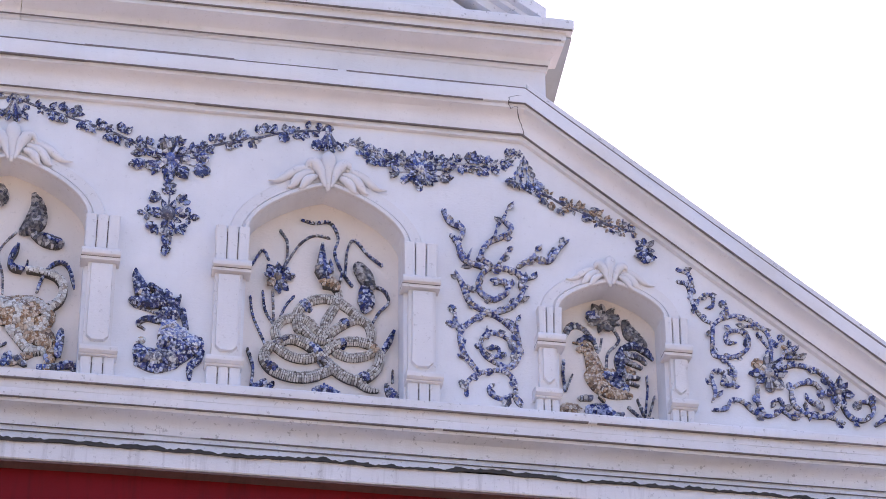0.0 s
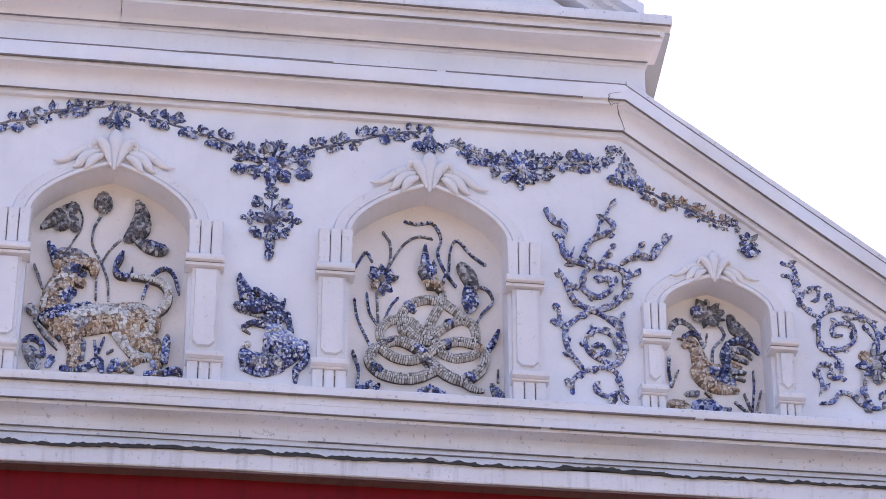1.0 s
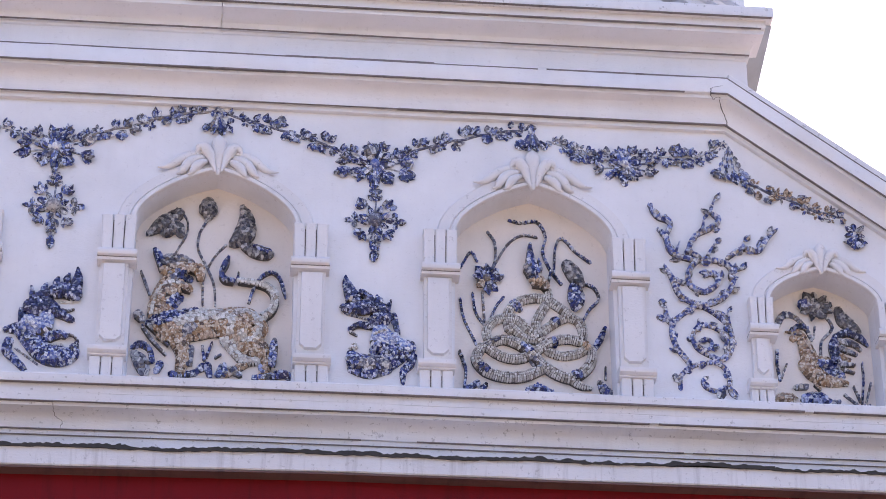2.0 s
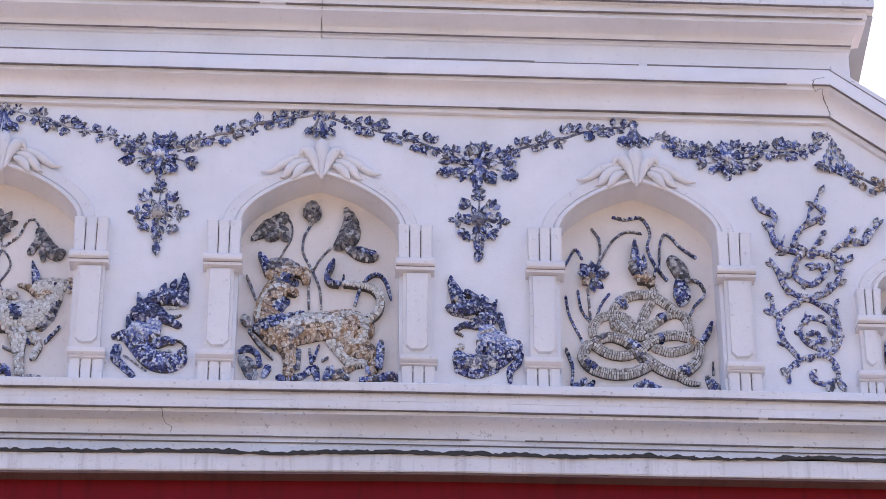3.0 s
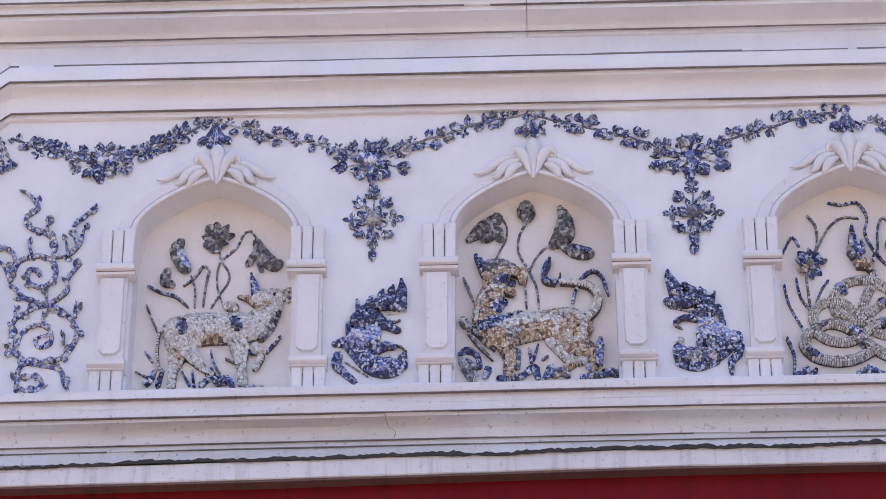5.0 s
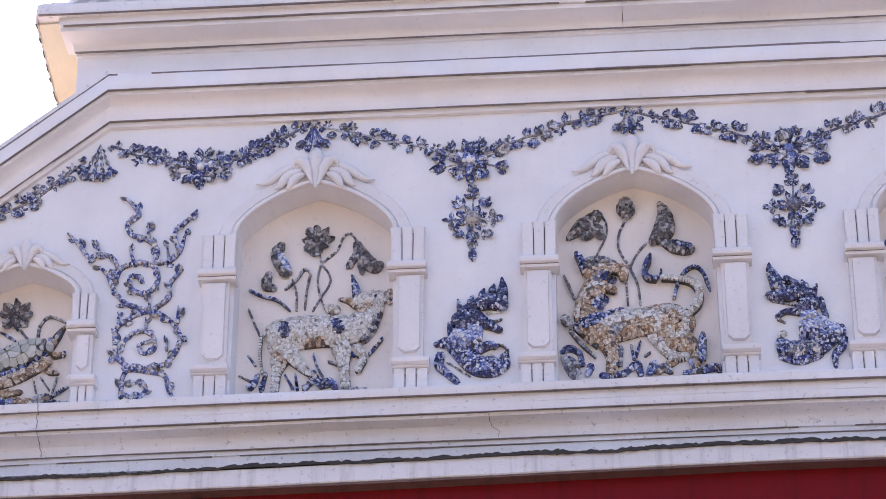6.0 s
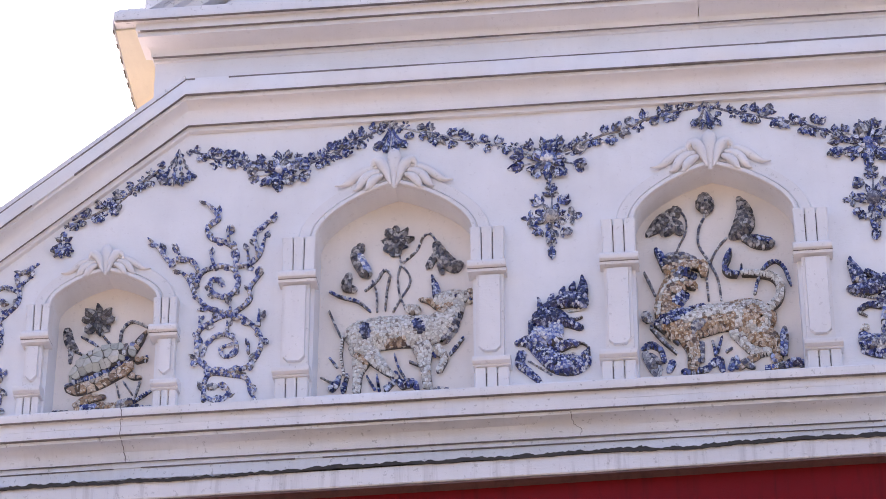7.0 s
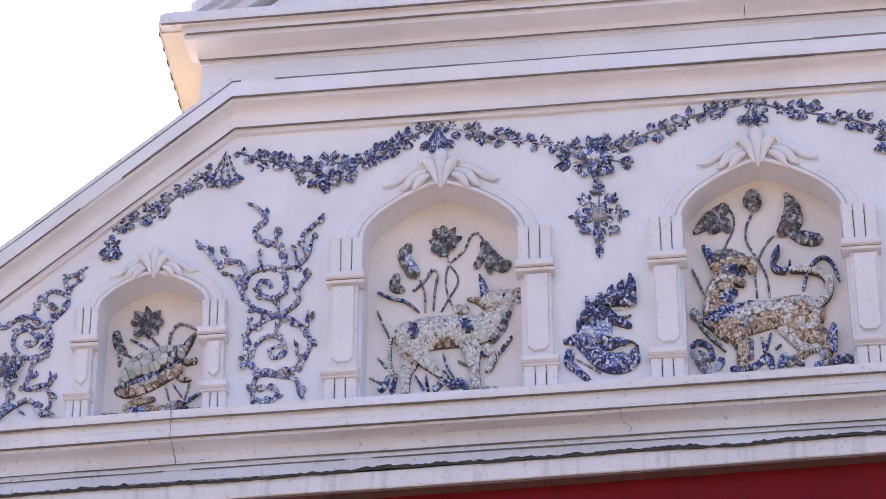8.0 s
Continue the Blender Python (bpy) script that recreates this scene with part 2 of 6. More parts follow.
def mosaic(strokes, y0, size, depth, rng, gap=0.95, sizes=None, shard_thick=0.0055, layer=0.0012):
    """Shards of broken porcelain bedded on rolls of mortar: the curves of the rolls, the shards as (points, faces, material), and the materials."""
    mats = [MORTAR] + sorted({TONES[s[0].strip('+')] for s in strokes}, key=lambda m: m.name)
    shards = []
    lines, owner, segs = [], [], []
    for si, (tone, *ctrl) in enumerate(strokes):
        pts = curve_points(ctrl, 6)
        thin = 0.7 if tone == 'vine' else 0.68 if max(q[2] for q in ctrl) < 0.0165 else 1.0
        pts = [np.array((q[0], q[1], q[2] * thin)) for q in pts]
        lines.append(pts)
        for a, b in zip(pts, pts[1:]):
            segs.append((*a, *b))
            owner.append(si)
    S, own = np.array(segs), np.array(owner)
    over = np.array([strokes[i][0][0] == '+' for i in owner])

    def top(x, z):
        ax, az, ar, bx, bz, br = S.T
        dx, dz = bx - ax, bz - az
        t = np.clip(((x - ax) * dx + (z - az) * dz) / (dx * dx + dz * dz + 1e-12), 0, 1)
        d2 = (x - ax - t * dx) ** 2 + (z - az - t * dz) ** 2
        r = ar + t * (br - ar)
        h = r * r - d2
        # later strokes lie on top of earlier ones
        v = np.where((h > 0) & ~over, depth * np.sqrt(np.maximum(h, 0)) + own * layer, -1.0)
        # patches ride on what lies under them
        v = np.where((h > 0) & over, max(0.0, float(v.max())) + 0.3 * depth * np.sqrt(np.maximum(h, 0)) + 0.003 + own * 1e-5, v)
        i = int(v.argmax())
        return float(v[i]), int(own[i])

    seeds = []
    for si, pts in enumerate(lines):
        tone = strokes[si][0].strip('+')
        s = (sizes or {}).get(tone, size)
        calm = 0.2 if tone == 'scale' else 1.0
        run, nxt, row = 0.0, 0.0, 0
        u0, u1 = pts[0] - pts[1], pts[-1] - pts[-2]
        u0, u1 = u0 / (np.hypot(u0[0], u0[1]) + 1e-9), u1 / (np.hypot(u1[0], u1[1]) + 1e-9)
        ends = [np.array([p[0] + u[0] * p[2] * 0.8, p[1] + u[1] * p[2] * 0.8, p[2] * 0.55]) for p, u in ((pts[0], u0), (pts[-1], u1))]
        pts = [ends[0]] + list(pts) + [ends[1]]
        for a, b in zip(pts, pts[1:]):
            seg = float(np.hypot(b[0] - a[0], b[1] - a[1]))
            while nxt <= run + seg and seg > 0:
                k = (nxt - run) / seg
                p = a + (b - a) * k
                ux, uz = (b[0] - a[0]) / seg, (b[1] - a[1]) / seg
                n = max(1, round(1.75 * p[2] / s))
                for c in range(n):
                    o = ((c + 0.5) / n * 2 - 1) * p[2] * (0.93 if n > 1 else 0) + rng.uniform(-0.38, 0.38) * s * (1 if n > 1 else 0.5) * calm
                    j = rng.uniform(-0.36, 0.36) * s * calm + (0.3 * s * calm if c % 2 else 0)
                    x, z = p[0] - uz * o + ux * j, p[1] + ux * o + uz * j
                    h, who = top(x, z)
                    if who == si and h > 0:
                        seeds.append((x, z, ux, uz, s, max(p[2] * 1.1 / n, s * 0.3), si))
                nxt += s * rng.uniform(0.75, 1.2)
                row += 1
            run += seg
    P = np.array([(q[0], q[1]) for q in seeds])
    for i, (x, z, ux, uz, s, w, si) in enumerate(seeds):
        L = s * 0.9
        w *= 1.3
        cell = [(x + ux * l * L - uz * o * w, z + uz * l * L + ux * o * w) for l, o in ((1, .55), (.6, 1), (-.6, 1), (-1, .5), (-1, -.55), (-.55, -1), (.6, -1), (1, -.5))]
        near = np.where((np.abs(P[:, 0] - x) < 2.2 * s) & (np.abs(P[:, 1] - z) < 2.2 * s))[0]
        for j in near:
            if j != i and len(cell) > 2:
                cell = clip_cell(cell, x, z, *P[j])
        if len(cell) < 3:
            continue
        h, _ = top(x, z)
        e = s * 0.25
        gx = (max(0, top(x + e, z)[0]) - max(0, top(x - e, z)[0])) / (2 * e)
        gz = (max(0, top(x, z + e)[0]) - max(0, top(x, z - e)[0])) / (2 * e)
        g = math.hypot(gx, gz)
        if g > 1.1:
            gx, gz = gx * 1.1 / g, gz * 1.1 / g
        tip = 0.34 if rng.random() < 0.35 else 0.13
        gx, gz = gx + rng.uniform(-tip, tip), gz + rng.uniform(-tip, tip)
        up = h + shard_thick * rng.uniform(0.6, 1.1)
        m = mats.index(TONES[strokes[si][0].strip('+')])
        wide = 0.8 if strokes[si][0] == 'scale' else gap
        lo, hi = [], []
        for px, pz in cell:
            hold = wide
            while hold > 0.3 and top(x + (px - x) * hold, z + (pz - z) * hold)[0] < 0:
                hold -= 0.16
            qx, qz = x + (px - x) * hold, z + (pz - z) * hold
            y = up + gx * (qx - x) + gz * (qz - z)
            lo.append((qx, y0 - max(0.0, y - 0.016), qz))
            hi.append((x + (qx - x) * 0.965, y0 - max(0.003, y), z + (qz - z) * 0.965))
        n = len(cell)
        shards.append((lo + hi, [tuple(range(n, 2 * n))] + [(k, (k + 1) % n, n + (k + 1) % n, n + k) for k in range(n)], m))
    return lines, shards, mats


# ---- the large structure ----
FLOOR, NICHE_Y = 8.40, 0.18
BIG = [-1.778, 0.020, 1.807]
SMALL = [-3.421, 3.44]


def arch(cx, half, spring, apex, per=10):
    """The pointed opening's head from its right spring over the apex to its left spring."""
    rise = apex - spring
    c = [(0, 0), (0.42 * half, -0.15 * rise), (0.94 * half, -0.58 * rise), (half, -rise)]
    right = []
    for i in range(per + 1):
        t = 1 - i / per
        k = ((1 - t) ** 3, 3 * t * (1 - t) ** 2, 3 * t * t * (1 - t), t ** 3)
        right.append((sum(a * p[0] for a, p in zip(k, c)), apex + sum(a * p[1] for a, p in zip(k, c))))
    return [(cx + x, z) for x, z in right] + [(cx - x, z) for x, z in reversed(right[:-1])]


def opening(cx, half, foot, spring, apex):
    return [(cx + foot, FLOOR)] + arch(cx, half, spring, apex) + [(cx - foot, FLOOR)]


OPENINGS = [opening(c, 0.442, 0.450, 9.46, 9.775) for c in BIG] + [opening(c, 0.302, 0.307, 9.12, 9.305) for c in SMALL]


def pediment_wall():
    bm = bmesh.new()
    outline = [(-5.75, 8.2), (5.8, 8.2), (5.66, 8.36), (2.99, 10.40), (-3.02, 10.40), (-5.5, 8.36)]
    edges = []
    for loop in [outline] + OPENINGS:
        vs = [bm.verts.new((x, 0, z)) for x, z in loop]
        edges += [bm.edges.new((vs[i], vs[(i + 1) % len(vs)])) for i in range(len(vs))]
    bmesh.ops.triangle_fill(bm, use_beauty=True, use_dissolve=False, edges=edges)
    rims = [e for e in bm.edges if e.is_boundary]
    made = bmesh.ops.extrude_edge_only(bm, edges=rims)
    for v in [g for g in made["geom"] if isinstance(g, bmesh.types.BMVert)]:
        v.co.y = 0.30
    ob = part("wall_front", bm, WHITE)
    return tagged(ob, "white plastered gable wall with five arched niches", "wall", kind="structure")


pediment_wall()
for k, (c, w, h) in enumerate([(c, 0.55, 9.90) for c in BIG] + [(c, 0.35, 9.36) for c in SMALL]):
    bm = bmesh.new()
    box(bm, c - w, c + w, NICHE_Y, 0.32, 8.3, h)
    tagged(part("wall_niche_back_%d" % (k + 1), bm, NICHE), "warm white plastered back wall of a niche", "wall", kind="structure")


def rolled(z0, profile, x0, x1, waver=0.004):
    """A straight moulding along x."""
    bm = bmesh.new()
    sweep(bm, stations([(x0, z0), (x1, z0)], 0.12, waver), profile, waver=waver)
    return bm


RAKE = [(-5.33, 8.33), (-2.985, 10.206), (2.935, 10.206), (5.49, 8.328)]
bm = bmesh.new()
sweep(bm, stations(RAKE, 0.12, 0), [(-0.2, -0.01), (0.0, -0.006), (0.028, -0.004), (0.03, 0.0), (0.03, 0.023), (0.022, 0.0245), (0.052, 0.025), (0.053, 0.029), (0.053, 0.068), (0.057, 0.095), (0.066, 0.115), (0.082, 0.132),
                                (0.105, 0.143), (0.128, 0.147), (0.138, 0.149), (0.139, 0.169), (0.131, 0.171), (0.159, 0.171), (0.161, 0.175), (0.162, 0.272), (0.155, 0.284), (-0.2, 0.29)], waver=0.0035, plumb=True)
smooth(tagged(part("trim_raking_cornice", bm, WHITE), "white moulded raking cornice with fascia and cove", "cornice", kind="structure"), 30)



# thin verge cap on the sloping runs only
for name, run in (("trim_verge_west", [(-5.30, 8.354), (-3.3, 9.954), (-3.0, 10.19)]), ("trim_verge_east", [(2.95, 10.19), (3.25, 9.975), (5.46, 8.35)])):
    bm = bmesh.new()
    sweep(bm, stations(run, 0.12, 0), [(-0.2, 0.27), (0.145, 0.275), (0.15, 0.325), (0.14, 0.333), (-0.2, 0.34)], waver=0.004, plumb=True)
    tagged(part(name, bm, LEDGE), "thin weathered verge cap along the raking cornice", "verge", kind="structure")


def grime(name, path, out, up, wide, seed, gaps=0.0, back=0.02):
    """A thin uneven line of black mould along an arris: under the member for "back", and a little way up its face."""
    bm = bmesh.new()
    rng = random.Random(seed)
    pts = stations(path, 0.05, 0)
    k = 0
    while k < len(pts) - 2:
        run = rng.randint(8, 40)
        seg = pts[k:k + run + 1]
        if len(seg) > 1:
            w = wide * rng.uniform(0.2, 1.2)
            deep = back * rng.uniform(0.55, 0.95)
            sweep(bm, seg, [(out - deep, up - 0.0008), (out - deep * 0.5, up - 0.0022), (out + 0.0012, up - 0.0022), (out + 0.0022, up + w * 0.5), (out + 0.0016, up + w), (out - 0.004, up + w)], waver=0.0016, plumb=True)
        k += run + (rng.randint(1, 6) if rng.random() < gaps else 0)
    return tagged(part(name, bm, GRIME_SHADE), "thin line of black mould along a moulding edge", "grime", kind="structure")


grime("trim_grime_rake_foot", RAKE, 0.053, 0.024, 0.003, 1)
grime("trim_grime_rake_drip", RAKE, 0.161, 0.170, 0.003, 2, 0.1)
grime("trim_grime_rake_top", RAKE, 0.162, 0.271, 0.010, 3, 0.1, 0.004)
for k, (o, z, w, gp) in enumerate(((0.19, 8.320, 0.004, 0.1), (0.163, 8.222, 0.003, 0.1), (0.05, 8.111, 0.003, 0.1), (0.036, 8.082, 0.003, 0.4))):
    grime("trim_grime_ledge", [(-6.4, z), (6.4, z)], o, 0.0, w, 10 + k, gp, 0.012 if k > 1 else 0.024)
for k, (o, z, w, x0, x1) in enumerate(((0.046, 10.729, 0.003, -3.222, 3.102), (0.204, 10.815, 0.003, -3.268, 3.148), (0.25, 10.865, 0.003, -3.41, 3.205))):
    grime("trim_grime_upper", [(x0, z), (x1, z)], o, 0.0, w, 20 + k, 0.05)

# lower ledge cornice under the niches
bm = rolled(8.0, [(-0.2, 0.02), (0.028, 0.02), (0.028, 0.083), (0.036, 0.084), (0.037, 0.111), (0.030, 0.112), (0.049, 0.112), (0.05, 0.116), (0.051, 0.145), (0.056, 0.168), (0.070, 0.186), (0.095, 0.197), (0.125, 0.201),
                  (0.143, 0.203), (0.144, 0.222), (0.137, 0.223), (0.162, 0.223), (0.164, 0.227), (0.164, 0.268), (0.162, 0.271), (0.164, 0.274), (0.164, 0.319), (0.157, 0.321), (0.188, 0.321), (0.19, 0.325), (0.191, 0.368), (0.184, 0.376), (-0.2, 0.42)], -6.4, 6.4)
smooth(tagged(part("trim_ledge_cornice", bm, LEDGE), "weathered white ledge cornice below the niches", "cornice", kind="structure"), 30)

# board ledge with flashing, brown soffit and the red wall
bm = rolled(7.803, [(0.0, 0.0), (0.275, 0.0), (0.28, 0.006), (0.28, 0.100), (0.272, 0.106), (0.0, 0.16)], -6.5, 6.5, 0.003)
tagged(part("trim_board_ledge", bm, BOARD), "white weathered board ledge with a grimy top edge", "ledge", kind="structure")
bm = bmesh.new()
rng = random.Random(3)
x, runs = -6.5, []
while x < 6.5:
    w = rng.uniform(0.35, 0.6)
    runs.append((x, min(6.5, x + w)))
    x += w
for x0, x1 in runs:
    n = 36
    t0, drop = rng.uniform(0.010, 0.019), rng.uniform(-0.004, 0.003)
    rings = []
    for i in range(n + 1):
        x = x0 - 0.01 + (x1 - x0 + 0.02) * i / n
        s = -0.004 + 0.009 * noise.noise((x * 2.2, 4.4, 0)) + 0.006 * noise.noise((x * 7, 1.3, 0)) + 0.005 * noise.noise((x * 23, 5.3, 0)) + drop
        th = t0 + 0.012 * noise.noise((x * 11, 8.1, 0)) + 0.012 * noise.noise((x * 37, 2.7, 0))
        rings.append([bm.verts.new(q) for q in ((x, -0.295, 7.902 + s), (x, -0.298, 7.902 + s + max(0.005, th)), (x, -0.04, 7.955 + s), (x, -0.04, 7.945))])
    for a, b in zip(rings, rings[1:]):
        for j in range(4):
            bm.faces.new((a[j], a[(j + 1) % 4], b[(j + 1) % 4], b[j]))
    bm.faces.new(rings[0]), bm.faces.new(rings[-1])
tagged(part("trim_flashing", bm, FLASHING), "dark grimy wavy flashing along the board ledge", "flashing", kind="structure")
bm = rolled(7.790, [(-0.3, 0.0), (0.272, 0.0), (0.272, 0.0095), (-0.3, 0.0095)], -6.4, 6.4, 0.0)
tagged(part("trim_soffit", bm, BROWN), "weathered brown soffit board", "soffit", kind="structure")
bm = rolled(0.0, [(-0.3, 0.0), (0.12, 0.0), (0.12, 6.9), (0.15, 6.9), (0.15, 7.30), (0.192, 7.30), (0.2, 7.308), (0.2, 7.548), (0.194, 7.555), (0.186, 7.558), (0.186, 7.789), (-0.3, 7.789)], -6.3, 6.3, 0.0)
tagged(part("wall_red", bm, RED), "red painted boarded wall below the ledge", "wall", kind="structure")

# the old ledges are out of level: the cornice has sunk at its west end, and the board under it slopes
SINK_LEDGE = ((-6.4, -4.2, -3.24, -1.4, 0.5, 6.4), (-0.085, -0.042, -0.026, -0.012, 0.0, 0.0))
SINK_BOARD = ((-6.4, -4.15, -1.4, 0.65, 3.0, 6.4), (-0.09, -0.062, -0.030, 0.006, 0.014, 0.010))
for ob in list(bpy.data.objects):
    sink = SINK_LEDGE if ob.name.startswith(("trim_ledge_cornice", "trim_grime_ledge")) else SINK_BOARD if ob.name.startswith(("trim_board_ledge", "trim_flashing", "trim_soffit", "wall_red")) else None
    if sink:
        for v in ob.data.vertices:
            if v.co.z > 6.0:
                v.co.z += float(np.interp(v.co.x, *sink))

# the body of the building behind
bm = bmesh.new()
box(bm, -6.3, -6.0, 0.3, 10, 0, 8.3), box(bm, 6.0, 6.3, 0.3, 10, 0, 8.3), box(bm, -6.3, 6.3, 10, 10.3, 0, 8.3)
tagged(part("wall_body", bm, CREAM_WALL), "plain plastered side and rear walls", "wall", kind="structure")
bm = bmesh.new()
for s in (-1, 1):
    drop = 0.735 if s > 0 else 0.80
    q = [(s * 6.2, 10.36 - drop * 3.2), (s * 3.0, 10.36), (s * 3.0, 10.26), (s * 6.2, 10.26 - drop * 3.2)]
    a, b = [bm.verts.new((x, 0.30, z)) for x, z in q], [bm.verts.new((x, 10.4, z)) for x, z in q]
    for i in range(4):
        bm.faces.new((a[i], a[(i + 1) % 4], b[(i + 1) % 4], b[i]))
    bm.faces.new(a), bm.faces.new(b)
tagged(part("roof_lower", bm, ROOF), "dark sloping lower roof behind the gable", "roof", kind="structure")

# upper storey
UL, UR = -3.21, 3.09
bm = bmesh.new()
box(bm, UL, UR, 0.0, 10.0, 10.28, 10.86)
tagged(part("wall_upper", bm, CREAM_WALL), "plastered wall of the upper stage", "wall", kind="structure")
bm = bmesh.new()
box(bm, UL - 0.002, UR + 0.002, -0.004, 0.05, 10.40, 10.80)
tagged(part("wall_upper_frieze", bm, WHITE), "white plain frieze of the upper stage", "wall", kind="structure")


def upper_cornice():
    prof = [(0.0, 10.708), (0.018, 10.711), (0.02, 10.714), (0.02, 10.729), (0.012, 10.730), (0.045, 10.730), (0.046, 10.735), (0.047, 10.752), (0.052, 10.764), (0.066, 10.774), (0.095, 10.781), (0.14, 10.785), (0.182, 10.787),
            (0.184, 10.814), (0.177, 10.816), (0.202, 10.816), (0.204, 10.820), (0.205, 10.869), (0.0, 10.872)]
    bm = bmesh.new()
    for side in (-1, 1):
        corner = UL if side < 0 else UR
        rings = []
        n = 26
        for i in range(n):
            rings.append([bm.verts.new((side * 0.002 + corner * i / n, -o + 0.003 * noise.noise((corner * i / n * 2, j * 2, 5)) * (o > 0), z + 0.0035 * noise.noise((corner * i / n * 2, j * 3, 0)))) for j, (o, z) in enumerate(prof)])
        rings.append([bm.verts.new((corner + side * 0.42 * o, -o, z)) for o, z in prof])
        rings.append([bm.verts.new((corner + side * 0.42 * o, 0.06, z)) for o, z in prof])
        bm.faces.new(rings[-1])
        for a, b in zip(rings, rings[1:]):
            for j in range(len(prof) - 1):
                bm.faces.new((a[j], a[j + 1], b[j + 1], b[j]))
    return bm


smooth(tagged(part("trim_upper_cornice", upper_cornice(), WHITE), "white moulded upper cornice returning along the sides", "cornice", kind="structure"), 30)
bm = bmesh.new()
for x0, x1, y0, y1 in ((-3.425, 3.22, -0.25, 0.35),):
    box(bm, x0, x1, y0, y1, 10.866, 10.940, 0.012)
    box(bm, x0 + 0.012, x0 + 0.20, y0 + 0.03, y1 - 0.1, 10.925, 10.975, 0.020)
tagged(part("trim_upper_fascia", bm, LEDGE), "weathered white projecting roof fascia", "fascia", kind="structure")
def splay(bm, s):
    """Draws the eave's outer edge out behind its front corner."""
    for v in bm.verts:
        if s * v.co.x > 3.15:
            v.co.x += s * 0.05 * min(1.0, max(0.0, (v.co.y + 0.2) / 0.8))


# the east soffit is coloured grey to stand for its shade
for name, x0, x1 in (("trim_eave_west", -3.423, UL + 0.05), ("trim_eave_east", UR - 0.05, 3.218)):
    bm = bmesh.new()
    for y0, y1 in ((-0.165, 0.6), (0.6, 10.2)):
        box(bm, x0, x1, y0, y1, 10.853, 10.865)
    for y0, y1 in ((0.352, 0.6), (0.6, 10.2)):
        box(bm, x0, x1, y0, y1, 10.866, 10.925)
    splay(bm, -1 if x0 < 0 else 1)
    tagged(part(name, bm, CREAM_WALL if x0 < 0 else SHADED_SOFFIT), ("cream" if x0 < 0 else "grey") + " soffit of the side eave, greyed on the east for shade", "eave", kind="structure")
bm, bg = bmesh.new(), bmesh.new()
rng = random.Random(21)
for i in range(34):
    y = -0.20 + 0.29 * i
    box(bm, -3.439, -3.427, y, y + 0.286, 10.846, 10.930, 0.003)
    if i < 10:
        for j in range(2):
            w = rng.uniform(0.03, 0.12)
            k = y + 0.145 * j + rng.uniform(0, 0.018)
            box(bg, -3.439 - rng.uniform(0.0005, 0.002), -3.429, k, k + w, 10.8405 + rng.uniform(0, 0.002), 10.8455, 0.001)
splay(bm, -1), splay(bg, -1)
edge = tagged(part("trim_eave_edge", bm, LEDGE), "white weathered verge along the side eave", "verge", kind="structure")
part("grime", bg, CRACK, edge)
bm = bmesh.new()
UP = [(-3.262, 10.898), (-0.095, 13.0), (3.072, 10.898)]
sweep(bm, stations(UP, 0.12, 0), [(-0.3, -0.02), (0.03, -0.01), (0.035, 0.05), (0.09, 0.055), (0.095, 0.085), (0.15, 0.09), (0.155, 0.17), (-0.3, 0.18)], waver=0.004, plumb=True)
tagged(part("trim_upper_rake", bm, LEDGE), "weathered raking mouldings of the upper gable", "cornice", kind="structure")
bm = bmesh.new()
a = [bm.verts.new((x, 0.02, z)) for x, z in ((-3.2, 10.87), (-0.095, 12.95), (3.0, 10.87))]
b = [bm.verts.new((x, 0.3, z)) for x, z in ((-3.2, 10.87), (-0.095, 12.95), (3.0, 10.87))]
bm.faces.new(a), bm.faces.new(b)
for i in range(3):
    bm.faces.new((a[i], a[(i + 1) % 3], b[(i + 1) % 3], b[i]))
tagged(part("wall_upper_gable", bm, WHITE), "white plastered panel of the upper gable", "wall", kind="structure")
bm = bmesh.new()
for s in (-1, 1):
    e = -3.38 if s < 0 else 3.19
    q = [(e, 10.893), (-0.095, 13.06), (-0.095, 12.96), (e + 0.15 * -s, 10.893)]
    a, b = [bm.verts.new((x, 0.3, z)) for x, z in q], [bm.verts.new((x, 10.3, z)) for x, z in q]
    for i in range(4):
        bm.faces.new((a[i], a[(i + 1) % 4], b[(i + 1) % 4], b[i]))
    bm.faces.new(a), bm.faces.new(b)
tagged(part("roof_upper", bm, ROOF), "dark upper roof behind the gable", "roof", kind="structure")

bm = bmesh.new()
bmesh.ops.create_grid(bm, x_segments=2, y_segments=2, size=1500)
tagged(part("ground", bm, PAVING), "pale concrete forecourt reaching into the distance", "ground", kind="structure")

# plain tall unseen screen, added round and behind the viewer to block low sky
bm = bmesh.new()
box(bm, -34, 34, -36, -35, 0, 14), box(bm, -34, -33, -35, 6, 0, 12), box(bm, 33, 34, -35, 6, 0, 12)
tagged(part("wall_boundary", bm, SKY_BLOCK), "tall unseen dull green screen added to block the low sky", "boundary", kind="structure")


